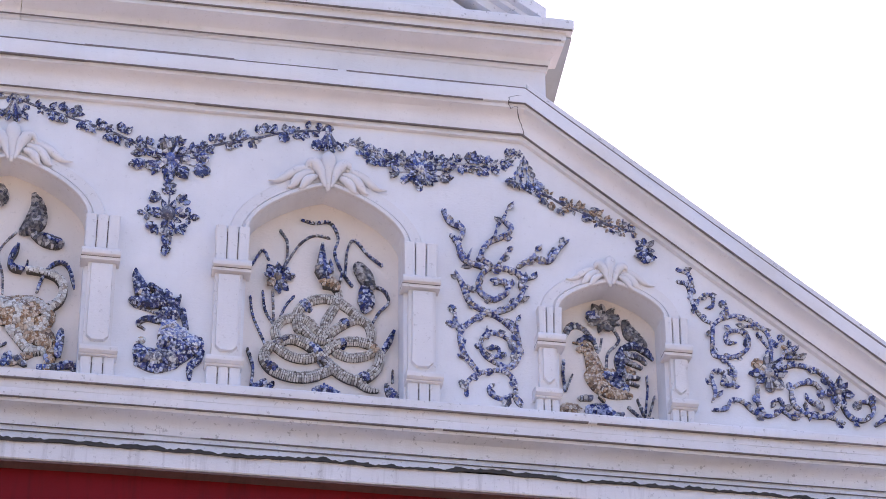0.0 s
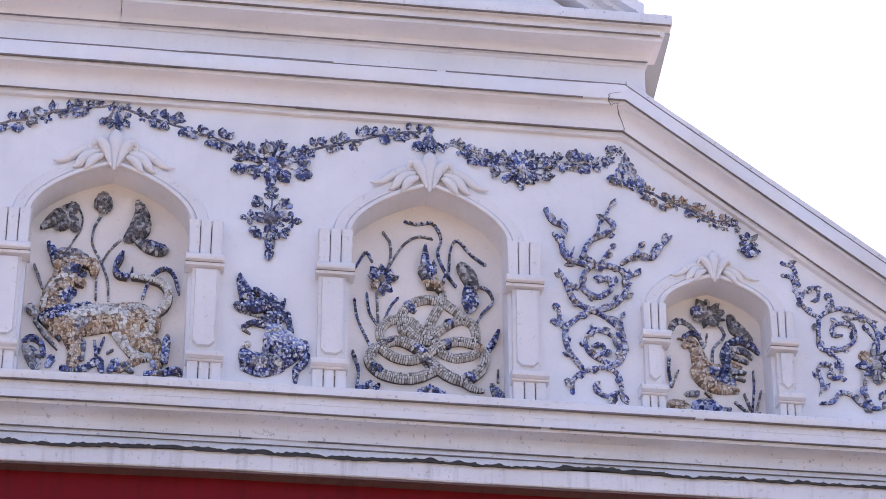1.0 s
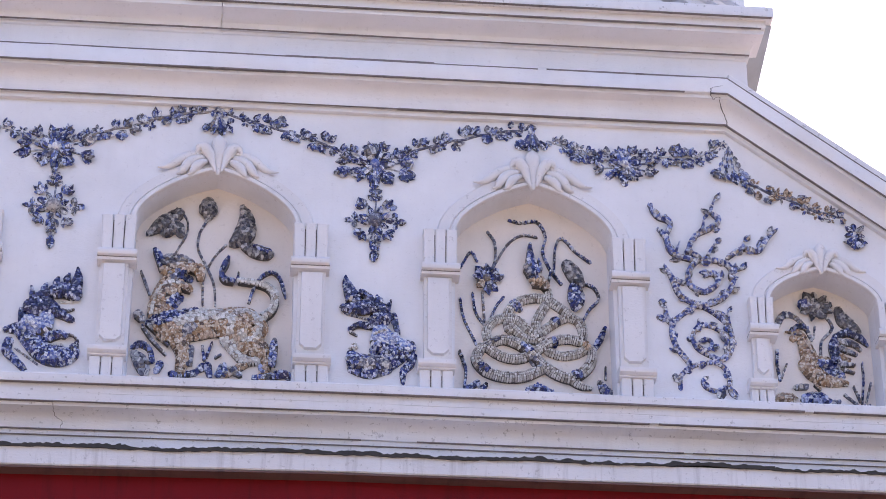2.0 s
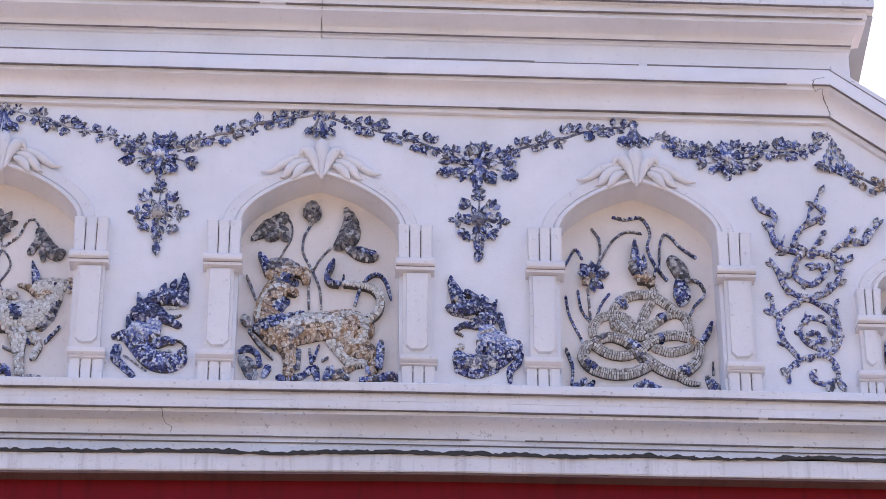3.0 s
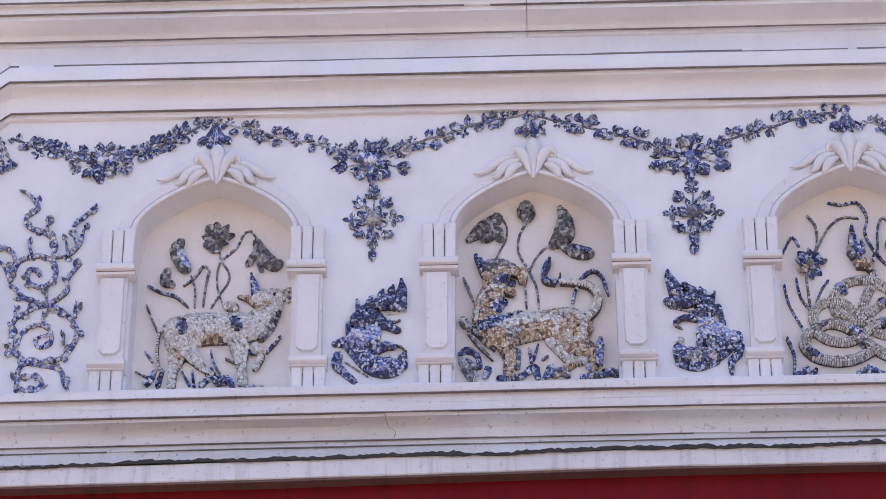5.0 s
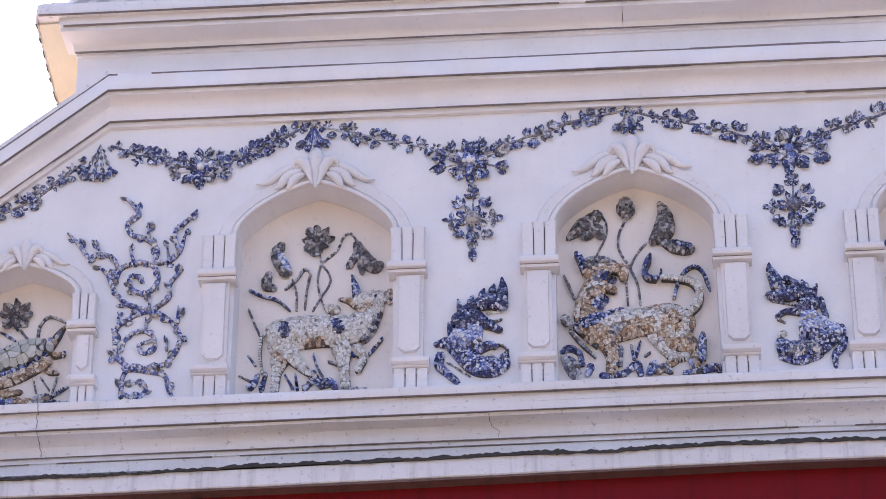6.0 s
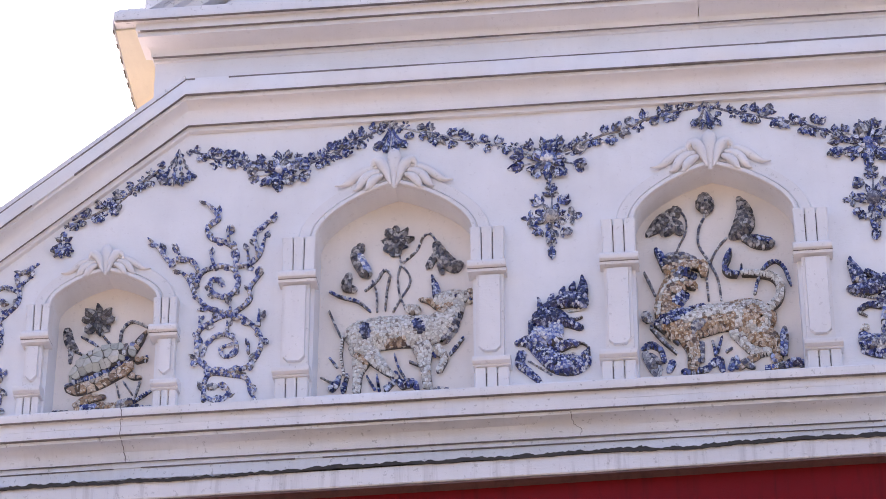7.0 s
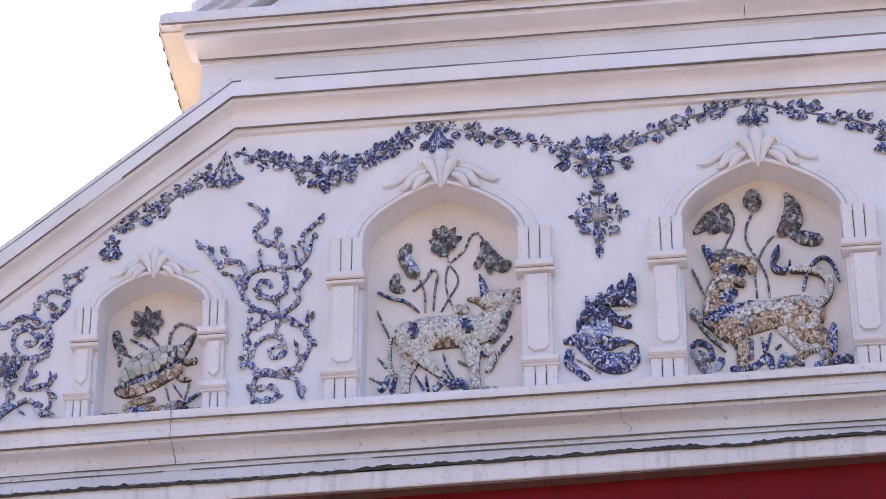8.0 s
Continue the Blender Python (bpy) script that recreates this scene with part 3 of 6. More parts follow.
# ---- niche surrounds ----
def fluted(lo, hi, z0, z1, out, flare):
    """A block with three rounded flutes, parted by grooves with dark strips for dirt and shade; wider at its top by the
    flare.
    """
    bm, dirt = bmesh.new(), bmesh.new()
    box(bm, lo + 0.004, hi - 0.004, -out + 0.022, 0.02, z0, z1 - 0.004, 0.003)
    f = (hi - lo) / 3
    for i in range(3):
        a, b = lo + i * f + (0.0028 if i else 0), lo + (i + 1) * f - (0.0028 if i < 2 else 0)
        cross = [(a, 0.02), (a, -out + 0.005), (a + 0.003, -out + 0.0005), (a + 0.012, -out - 0.002), (b - 0.012, -out - 0.002), (b - 0.003, -out + 0.0005), (b, -out + 0.005), (b, 0.02)]
        rings = []
        for z, g, w in ((z0, 0.0, 0.0), (z0 + 0.35 * (z1 - z0), 0.001, 0.0), (z1 - 0.03, flare * 0.7, flare * 0.5), (z1 - 0.006, flare, flare), (z1, flare - 0.006, flare - 0.004)):
            m = (lo + hi) / 2
            rings.append([bm.verts.new((m + (x - m) * (1 + w / (hi - lo) * 2), y - (g if y < 0.01 else 0), z)) for x, y in cross])
        for p, q in zip(rings, rings[1:]):
            for k in range(7):
                bm.faces.new((p[k], p[k + 1], q[k + 1], q[k]))
        bm.faces.new(rings[0]), bm.faces.new(rings[-1])
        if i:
            # dark strip: the groove's shade put into colour, along with its dirt
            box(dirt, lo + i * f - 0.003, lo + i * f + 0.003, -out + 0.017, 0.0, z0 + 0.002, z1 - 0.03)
    return bm, dirt


def pilaster(parent, x0, x1, z_cap, z_top, z_base, side):
    """x0: the edge at the opening, x1: the outer edge; it widens a little to its foot. side: +1 when the outer edge lies to the right."""
    s = 1 if x1 > x0 else -1
    def span(d):
        return min(x0 + s * d, x1 + s * d), max(x0 + s * d, x1 + s * d)
    lo, hi = span(0.012)
    pil = part("pilaster", plain(lo + 0.014, hi - 0.014, -0.046, 0.02, z_base, z_cap), ORNAMENT, parent)
    a, b = span(0.0)
    bm, dirt = fluted(a, b, z_cap + 0.07, z_top, 0.066, 0.006)
    cap = part("capital", bm, ORNAMENT, pil)
    part("groove", dirt, GRIME_SHADE, cap)
    bm = bmesh.new()
    sweep(bm, [(a - 0.016, z_cap), (b + 0.016, z_cap)], [(-0.02, 0), (0.070, 0.0), (0.084, 0.002), (0.086, 0.018), (0.080, 0.020), (0.093, 0.021), (0.106, 0.028), (0.112, 0.044), (0.107, 0.060), (0.092, 0.071), (-0.02, 0.074)])
    cap2 = smooth(part("cap_moulding", bm, ORNAMENT, pil))
    bm = bmesh.new()
    # dark strip under the roll, painting in its shade together with grime
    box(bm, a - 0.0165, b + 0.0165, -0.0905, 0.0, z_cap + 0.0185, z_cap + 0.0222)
    part("groove", bm, GRIME_SHADE, cap2)
    # raised panel with cut lower corners
    bm = bmesh.new()
    a, b, c = lo + 0.030, hi - 0.030, 0.026
    z0, z1 = z_base + 0.098, z_cap - 0.010
    out = [(a + c, z0), (b - c, z0), (b, z0 + c), (b, z1), (a, z1), (a, z0 + c)]
    back = [bm.verts.new((x, -0.04, z)) for x, z in out]
    front = [bm.verts.new((x + (0.004 if x < (a + b) / 2 else -0.004), -0.070, z + (0.004 if z < (z0 + z1) / 2 else -0.004))) for x, z in out]
    bm.faces.new(front)
    for i in range(6):
        bm.faces.new((back[i], back[(i + 1) % 6], front[(i + 1) % 6], front[i]))
    part("panel", bm, ORNAMENT, pil)
    a, b = span(0.022)
    bm = bmesh.new()
    sweep(bm, [(a - 0.012, z_base), (b + 0.012, z_base)], [(-0.02, 0), (0.074, 0.0), (0.078, 0.002), (0.079, 0.009), (0.074, 0.010), (0.094, 0.012), (0.106, 0.020), (0.110, 0.034), (0.104, 0.048), (0.085, 0.057), (0.05, 0.064), (-0.02, 0.066)])
    smooth(part("base_moulding", bm, ORNAMENT, pil))
    bm, dirt = fluted(a, b, FLOOR - 0.05, z_base, 0.064, 0.0)
    foot = part("plinth", bm, ORNAMENT, pil)
    # plinth grooves get the same dark strips for shade and dirt
    part("groove", dirt, GRIME_SHADE, foot)


def plain(*b):
    bm = bmesh.new()
    box(bm, *b)
    return bm


def lobe(bm, pts, thick, y0):
    """A moulded leaf lobe: (x, z, half width) along its spine."""
    half_tube(bm, curve_points(pts, 5), y0, thick, 8)


def crest(parent, cx, z, k):
    """The moulded leaf over a niche's point: z is the arch's apex, k its size."""
    y0 = -0.028
    def at(*pts, flip=1):
        return [(cx + flip * x * k, z + dz * k, r * k) for x, dz, r in pts]
    bm = bmesh.new()
    lobe(bm, at((0, -0.02, 0.014), (0, 0.05, 0.022), (0, 0.12, 0.038), (0, 0.175, 0.044), (0, 0.21, 0.034), (0, 0.232, 0.012)), 0.8, y0)
    cr = smooth(part("crest", bm, ORNAMENT, parent), 60)
    for f in (-1, 1):
        for reach, pts in enumerate((((0.085, 0.118, 0.012), (0.150, 0.106, 0.022), (0.212, 0.070, 0.026), (0.262, 0.028, 0.020), (0.30, 0.012, 0.010), (0.340, 0.012, 0.002)),
                                     ((0.085, 0.085, 0.014), (0.135, 0.070, 0.024), (0.172, 0.036, 0.028), (0.196, -0.002, 0.022), (0.214, -0.022, 0.010), (0.232, -0.026, 0.003)),
                                     ((0.070, 0.056, 0.014), (0.104, 0.040, 0.023), (0.130, 0.012, 0.025), (0.146, -0.018, 0.018), (0.158, -0.032, 0.008), (0.172, -0.034, 0.003)))):
            bm = bmesh.new()
            lobe(bm, at(*pts, flip=f), 0.9, y0 - 0.006 * reach)
            smooth(part("wing_feather", bm, ORNAMENT, cr), 60)
        bm = bmesh.new()
        lobe(bm, at((0.018, -0.010, 0.007), (0.034, 0.044, 0.016), (0.050, 0.096, 0.028), (0.078, 0.136, 0.034), (0.108, 0.140, 0.026), (0.126, 0.114, 0.010), (0.120, 0.092, 0.004), flip=f), 0.95, y0 - 0.016)
        smooth(part("curled_leaf", bm, ORNAMENT, cr), 60)


def niche(cx, half, spring, apex, cap_z, base_z, width, k, label):
    ob = holder("niche_surround", cx, 0, FLOOR, label, "niche surround", "niches of the gable")
    a = arch(cx, half, spring, apex, 14)
    bm = bmesh.new()
    run = [(a[-1][0], spring - 0.06)] + list(reversed(a)) + [(a[0][0], spring - 0.06)]
    sweep(bm, run, [(-0.02, 0.0), (0.030, 0.0), (0.036, 0.004), (0.036, 0.020), (0.030, 0.025), (0.012, 0.027), (0.012, 0.034), (0.019, 0.037), (0.018, 0.095), (0.0, 0.104)])
    smooth(part("arch_moulding", bm, ORNAMENT, ob), 30)
    for s in (-1, 1):
        pilaster(ob, cx + s * (half - 0.002), cx + s * (half + width - 0.014), cap_z, spring - 0.028, base_z, s)
    crest(ob, cx, apex - 0.008, k)
    return ob


for c, lab in zip(BIG, ("buffalo", "lion", "serpent")):
    niche(c, 0.442, 9.46, 9.775, 9.132, 8.545, 0.195, 1.0, "white stucco niche surround with leaf crest, framing the " + lab)
for c, lab in zip(SMALL, ("tortoise", "rooster")):
    niche(c, 0.302, 9.12, 9.305, 8.838, 8.510, 0.140, 0.76, "smaller white stucco niche surround framing the " + lab)


# ---- relief drawings: tone, then (x, z, half width) along each stroke ----
def lion_strokes():
    s = []
    s.append(('tan', (-0.202, 8.847, 0.0992), (-0.061, 8.881, 0.0961), (0.059, 8.898, 0.0899), (0.175, 8.886, 0.115), (0.228, 8.875, 0.112)))
    s.append(('tan', (0.236, 8.772, 0.0806), (0.314, 8.729, 0.0465), (0.334, 8.654, 0.031), (0.311, 8.574, 0.0279)))
    s.append(('cream', (0.111, 8.801, 0.0434), (0.158, 8.73, 0.0341), (0.213, 8.673, 0.0341), (0.275, 8.673, 0.0279)))
    s.append(('tan', (0.219, 8.656, 0.0279), (0.162, 8.611, 0.0217), (0.118, 8.583, 0.0186)))
    s.append(('tan', (-0.155, 8.79, 0.062), (-0.13, 8.694, 0.0403), (-0.137, 8.592, 0.031)))
    s.append(('grey', (-0.08, 8.739, 0.0155), (-0.09, 8.634, 0.0186)))
    s.append(('tan', (-0.224, 8.872, 0.093), (-0.262, 8.962, 0.0775), (-0.237, 9.062, 0.0744), (-0.199, 9.149, 0.0682)))
    s.append(('+cream', (-0.155, 8.875, 0.031), (-0.054, 8.917, 0.0434), (0.059, 8.93, 0.0372), (0.109, 8.915, 0.0248)))
    s.append(('+grey', (-0.117, 8.818, 0.0279), (-0.086, 8.846, 0.0279)))
    s.append(('+cream', (0.124, 8.815, 0.0186), (0.138, 8.915, 0.0217), (0.207, 8.957, 0.0217), (0.279, 8.906, 0.0217), (0.284, 8.814, 0.0186), (0.221, 8.775, 0.0186), (0.181, 8.822, 0.0186)))
    s.append(('+tan', (0.2, 8.85, 0.0217), (0.228, 8.864, 0.0217)))
    s.append(('+blue', (-0.318, 8.873, 0.0248), (-0.243, 8.883, 0.0372), (-0.155, 8.936, 0.031)))
    s.append(('+navy', (-0.136, 8.961, 0.0217), (-0.06, 8.985, 0.0155)))
    s.append(('+blue', (-0.202, 8.997, 0.031), (-0.158, 9.047, 0.0248)))
    s.append(('+cream', (-0.312, 8.919, 0.0139), (-0.303, 9.016, 0.0139), (-0.268, 9.092, 0.0139), (-0.205, 9.127, 0.0139), (-0.154, 9.123, 0.0109)))
    s.append(('+tan', (-0.287, 8.976, 0.0155), (-0.249, 9.041, 0.0155)))
    s.append(('grey', (-0.385, 8.927, 0.0279), (-0.365, 8.902, 0.0248)))
    s.append(('grey', (-0.359, 8.856, 0.0139), (-0.296, 8.766, 0.0139), (-0.221, 8.684, 0.0093)))
    s.append(('grey', (-0.337, 8.87, 0.0124), (-0.265, 8.798, 0.0124), (-0.211, 8.741, 0.0093)))
    s.append(('tan', (-0.224, 9.214, 0.0558), (-0.161, 9.221, 0.0527)))
    s.append(('+leaf', (-0.25, 9.251, 0.0248), (-0.202, 9.265, 0.0248)))
    s.append(('+grey', (-0.211, 9.171, 0.0186), (-0.186, 9.141, 0.0155)))
    s.append(('+navy', (-0.186, 9.178, 0.0248), (-0.116, 9.17, 0.0279)))
    s.append(('blue', (-0.31, 9.34, 0.0155), (-0.281, 9.281, 0.0248), (-0.259, 9.215, 0.0248)))
    s.append(('grey', (-0.237, 9.288, 0.0248), (-0.164, 9.287, 0.0248), (-0.097, 9.26, 0.0186)))
    s.append(('tan', (-0.116, 9.235, 0.0248), (-0.059, 9.22, 0.0341), (-0.05, 9.165, 0.0217)))
    s.append(('tan', (-0.177, 9.127, 0.0217), (-0.123, 9.104, 0.0248), (-0.101, 9.09, 0.0155)))
    s.append(('+cream', (-0.173, 9.188, 0.0093), (-0.135, 9.173, 0.0093), (-0.097, 9.126, 0.00775)))
    s.append(('+cream', (-0.192, 9.236, 0.0124), (-0.18, 9.239, 0.0124)))
    s.append(('cream', (0.295, 8.928, 0.0248), (0.353, 8.988, 0.0248), (0.367, 9.074, 0.0248), (0.324, 9.132, 0.0217), (0.245, 9.155, 0.0186), (0.163, 9.163, 0.017)))
    s.append(('blue', (0.131, 9.156, 0.0155), (0.083, 9.168, 0.017), (0.065, 9.208, 0.0155), (0.087, 9.27, 0.0186), (0.104, 9.313, 0.00775)))
    s.append(('blue', (0.156, 9.17, 0.0124), (0.16, 9.21, 0.0093)))
    s.append(('blue', (0.362, 8.644, 0.0217), (0.37, 8.749, 0.0248), (0.374, 8.802, 0.0093)))
    return s


def lion_plants():
    s = []
    s.append(('grey', (-0.029, 9.559, 0.0109), (-0.068, 9.47, 0.0109), (-0.071, 9.367, 0.0109), (-0.018, 9.256, 0.0109), (0.026, 9.139, 0.0109), (0.038, 9.009, 0.0093)))
    s.append(('grey', (-0.011, 9.252, 0.0093), (0.024, 9.329, 0.0093), (0.082, 9.402, 0.0109)))
    s.append(('grey', (-0.037, 9.147, 0.0109), (-0.032, 9.01, 0.0093)))
    s.append(('grey', (-0.17, 9.605, 0.00775), (-0.138, 9.541, 0.00775), (-0.141, 9.46, 0.00775), (-0.18, 9.375, 0.00775), (-0.215, 9.295, 0.00775)))
    s.append(('leaf', (-0.356, 9.451, 0.0155), (-0.276, 9.52, 0.0465), (-0.192, 9.59, 0.0372)))
    s.append(('leaf', (-0.257, 9.464, 0.0341), (-0.199, 9.508, 0.0403), (-0.173, 9.456, 0.0248)))
    s.append(('leaf', (0.168, 9.65, 0.0186), (0.193, 9.575, 0.0434), (0.185, 9.475, 0.062), (0.127, 9.412, 0.031)))
    s.append(('leaf', (0.181, 9.401, 0.0248), (0.245, 9.363, 0.0372), (0.311, 9.344, 0.031), (0.343, 9.355, 0.0155)))
    s.append(('+blue', (0.245, 9.4, 0.0217), (0.318, 9.37, 0.0279)))
    s.append(('bud', (-0.025, 9.678, 0.0279), (-0.025, 9.626, 0.0558), (-0.022, 9.585, 0.031)))
    s.append(('grey', (-0.383, 9.205, 0.0093), (-0.354, 9.132, 0.0124), (-0.329, 9.06, 0.0093)))
    s.append(('blue', (0.224, 9.036, 0.0124), (0.248, 9.126, 0.0139), (0.29, 9.202, 0.0155), (0.348, 9.234, 0.0155), (0.391, 9.197, 0.0139), (0.415, 9.128, 0.0155), (0.427, 9.077, 0.00775)))
    return s


def lion_ground():
    s = []
    s.append(('grey', (-0.393, 8.686, 0.0257), (-0.358, 8.643, 0.0428), (-0.336, 8.587, 0.0371)))
    s.append(('blue', (-0.406, 8.728, 0.0143), (-0.359, 8.749, 0.0228), (-0.309, 8.713, 0.0171), (-0.293, 8.643, 0.0171)))
    s.append(('blue', (-0.249, 8.628, 0.0228), (-0.268, 8.586, 0.02)))
    s.append(('blue', (-0.187, 8.572, 0.02), (-0.118, 8.571, 0.0171), (-0.056, 8.584, 0.02)))
    s.append(('blue', (-0.037, 8.605, 0.02), (0.007, 8.629, 0.0257), (0.025, 8.57, 0.0171)))
    s.append(('blue', (0.069, 8.576, 0.02), (0.097, 8.632, 0.0228), (0.106, 8.583, 0.0171)))
    s.append(('grey', (0.15, 8.61, 0.0257), (0.193, 8.578, 0.0171)))
    s.append(('blue', (0.264, 8.567, 0.0143), (0.349, 8.58, 0.02), (0.43, 8.597, 0.0257), (0.47, 8.569, 0.0143)))
    s.append(('blue', (0.312, 8.609, 0.0171), (0.297, 8.644, 0.0114)))
    s.append(('blue', (-0.009, 8.665, 0.0143), (-0.024, 8.76, 0.00998)))
    s.append(('blue', (0.001, 8.682, 0.0143), (0.03, 8.774, 0.00856)))
    s.append(('grey', (0.051, 8.682, 0.0114), (0.082, 8.702, 0.00713)))
    return s


def buffalo_strokes():
    s = []
    s.append(('cream', (-1.989, 8.908, 0.0868), (-1.88, 8.91, 0.105), (-1.753, 8.914, 0.102), (-1.641, 8.912, 0.102), (-1.562, 8.915, 0.0868)))
    s.append(('cream', (-1.968, 8.836, 0.0868), (-1.916, 8.762, 0.0527)))
    s.append(('cream', (-1.568, 8.901, 0.093), (-1.518, 8.956, 0.0837), (-1.467, 9.01, 0.062), (-1.448, 9.067, 0.0527)))
    s.append(('cream', (-1.525, 9.1, 0.0558), (-1.452, 9.111, 0.0527), (-1.391, 9.122, 0.0341)))
    s.append(('tan', (-1.369, 9.146, 0.0248), (-1.362, 9.088, 0.0217)))
    s.append(('+navy', (-1.442, 9.114, 0.0093), (-1.436, 9.114, 0.0093)))
    s.append(('+navy', (-1.378, 9.096, 0.00496), (-1.343, 9.094, 0.00496)))
    s.append(('+tan', (-1.483, 9.051, 0.0248), (-1.525, 9.028, 0.0248)))
    s.append(('+grey', (-1.429, 8.994, 0.0155), (-1.451, 8.916, 0.0186), (-1.504, 8.844, 0.0186)))
    s.append(('blue', (-1.567, 8.762, 0.0217), (-1.573, 8.787, 0.0186)))
    s.append(('blue', (-1.551, 9.109, 0.0248), (-1.558, 9.175, 0.0248), (-1.574, 9.234, 0.0124), (-1.581, 9.264, 0.0062)))
    s.append(('tan', (-1.647, 9.114, 0.0093), (-1.595, 9.1, 0.0186), (-1.544, 9.062, 0.0248)))
    s.append(('cream', (-1.707, 9.056, 0.0279), (-1.672, 9.047, 0.031)))
    s.append(('cream', (-1.979, 8.736, 0.0558), (-1.996, 8.652, 0.0279), (-2.003, 8.554, 0.0248)))
    s.append(('cream', (-1.9, 8.747, 0.0434), (-1.835, 8.673, 0.0248), (-1.78, 8.627, 0.0155)))
    s.append(('cream', (-1.631, 8.797, 0.0589), (-1.617, 8.683, 0.031), (-1.606, 8.562, 0.0279)))
    s.append(('cream', (-1.548, 8.786, 0.031), (-1.51, 8.734, 0.0217), (-1.538, 8.658, 0.0186)))
    s.append(('cream', (-2.085, 8.899, 0.0124), (-2.091, 8.778, 0.0124), (-2.075, 8.663, 0.0124)))
    s.append(('+navy', (-1.958, 8.935, 0.031), (-1.95, 8.899, 0.0341)))
    s.append(('+navy', (-1.658, 8.945, 0.0279), (-1.641, 8.905, 0.0341)))
    s.append(('+tan', (-1.822, 8.828, 0.0186), (-1.736, 8.845, 0.0217)))
    s.append(('+tan', (-1.998, 8.766, 0.0186), (-1.956, 8.718, 0.0186)))
    return s


def buffalo_plants():
    s = []
    s.append(('grey', (-1.772, 9.459, 0.0093), (-1.761, 9.366, 0.0093), (-1.711, 9.278, 0.0093), (-1.711, 9.216, 0.0093), (-1.758, 9.134, 0.0093), (-1.801, 9.05, 0.0093)))
    s.append(('grey', (-1.755, 9.365, 0.0093), (-1.776, 9.274, 0.0093), (-1.768, 9.164, 0.0093), (-1.731, 9.06, 0.0093)))
    s.append(('grey', (-1.745, 9.365, 0.0093), (-1.671, 9.435, 0.0093), (-1.633, 9.525, 0.0093), (-1.591, 9.542, 0.0093), (-1.555, 9.484, 0.0093)))
    s.append(('leaf', (-1.555, 9.462, 0.0279), (-1.522, 9.386, 0.0434), (-1.457, 9.316, 0.0403), (-1.419, 9.328, 0.0217)))
    s.append(('leaf', (-1.567, 9.392, 0.0217), (-1.599, 9.327, 0.0217)))
    s.append(('leaf', (-1.535, 9.335, 0.0217), (-1.525, 9.283, 0.0155)))
    s.append(('leaf', (-1.99, 9.478, 0.0248), (-2.012, 9.417, 0.0403), (-1.961, 9.307, 0.0403)))
    s.append(('+paleblue', (-1.989, 9.404, 0.0186), (-1.948, 9.321, 0.0217)))
    s.append(('leaf', (-2.057, 9.29, 0.0217), (-2.069, 9.224, 0.031), (-2.023, 9.2, 0.0186)))
    s.append(('grey', (-1.921, 9.253, 0.0093), (-1.897, 9.171, 0.0093), (-1.894, 9.055, 0.0093)))
    s.append(('grey', (-1.961, 9.193, 0.0093), (-1.901, 9.245, 0.0093), (-1.854, 9.315, 0.0093), (-1.821, 9.288, 0.0093), (-1.836, 9.197, 0.0093), (-1.846, 9.059, 0.00775)))
    s.append(('blue', (-2.165, 9.197, 0.0093), (-2.096, 9.156, 0.0124), (-2.002, 9.122, 0.0124), (-1.93, 9.056, 0.0093)))
    s.append(('grey', (-2.165, 9.069, 0.0093), (-2.123, 8.965, 0.0093), (-2.096, 8.903, 0.0093)))
    s.append(('blue', (-1.404, 8.856, 0.0093), (-1.448, 8.794, 0.0124), (-1.48, 8.753, 0.0093)))
    s.append(('blue', (-1.79, 8.769, 0.0093), (-1.77, 8.697, 0.0093), (-1.725, 8.61, 0.0093)))
    s.append(('grey', (-1.707, 8.722, 0.00775), (-1.625, 8.683, 0.0093)))
    return s


def buffalo_ground():
    s = []
    s.append(('blue', (-2.16, 8.781, 0.00856), (-2.114, 8.715, 0.0128)))
    s.append(('grey', (-2.207, 8.656, 0.0057), (-2.149, 8.624, 0.0114)))
    s.append(('blue', (-2.142, 8.582, 0.0257), (-2.117, 8.616, 0.0228), (-2.096, 8.664, 0.00856)))
    s.append(('blue', (-2.078, 8.564, 0.0171), (-2.055, 8.662, 0.0114)))
    s.append(('blue', (-1.947, 8.65, 0.00856), (-1.901, 8.563, 0.0143)))
    s.append(('blue', (-1.875, 8.554, 0.0143), (-1.89, 8.654, 0.00856)))
    s.append(('blue', (-1.838, 8.56, 0.02), (-1.763, 8.633, 0.00856)))
    s.append(('blue', (-1.801, 8.628, 0.0171), (-1.782, 8.648, 0.0171)))
    s.append(('blue', (-1.75, 8.583, 0.0314), (-1.687, 8.587, 0.0257), (-1.661, 8.551, 0.0143)))
    s.append(('blue', (-1.548, 8.651, 0.0143), (-1.524, 8.727, 0.0143)))
    s.append(('grey', (-1.592, 8.547, 0.0143), (-1.491, 8.542, 0.0114)))
    return s


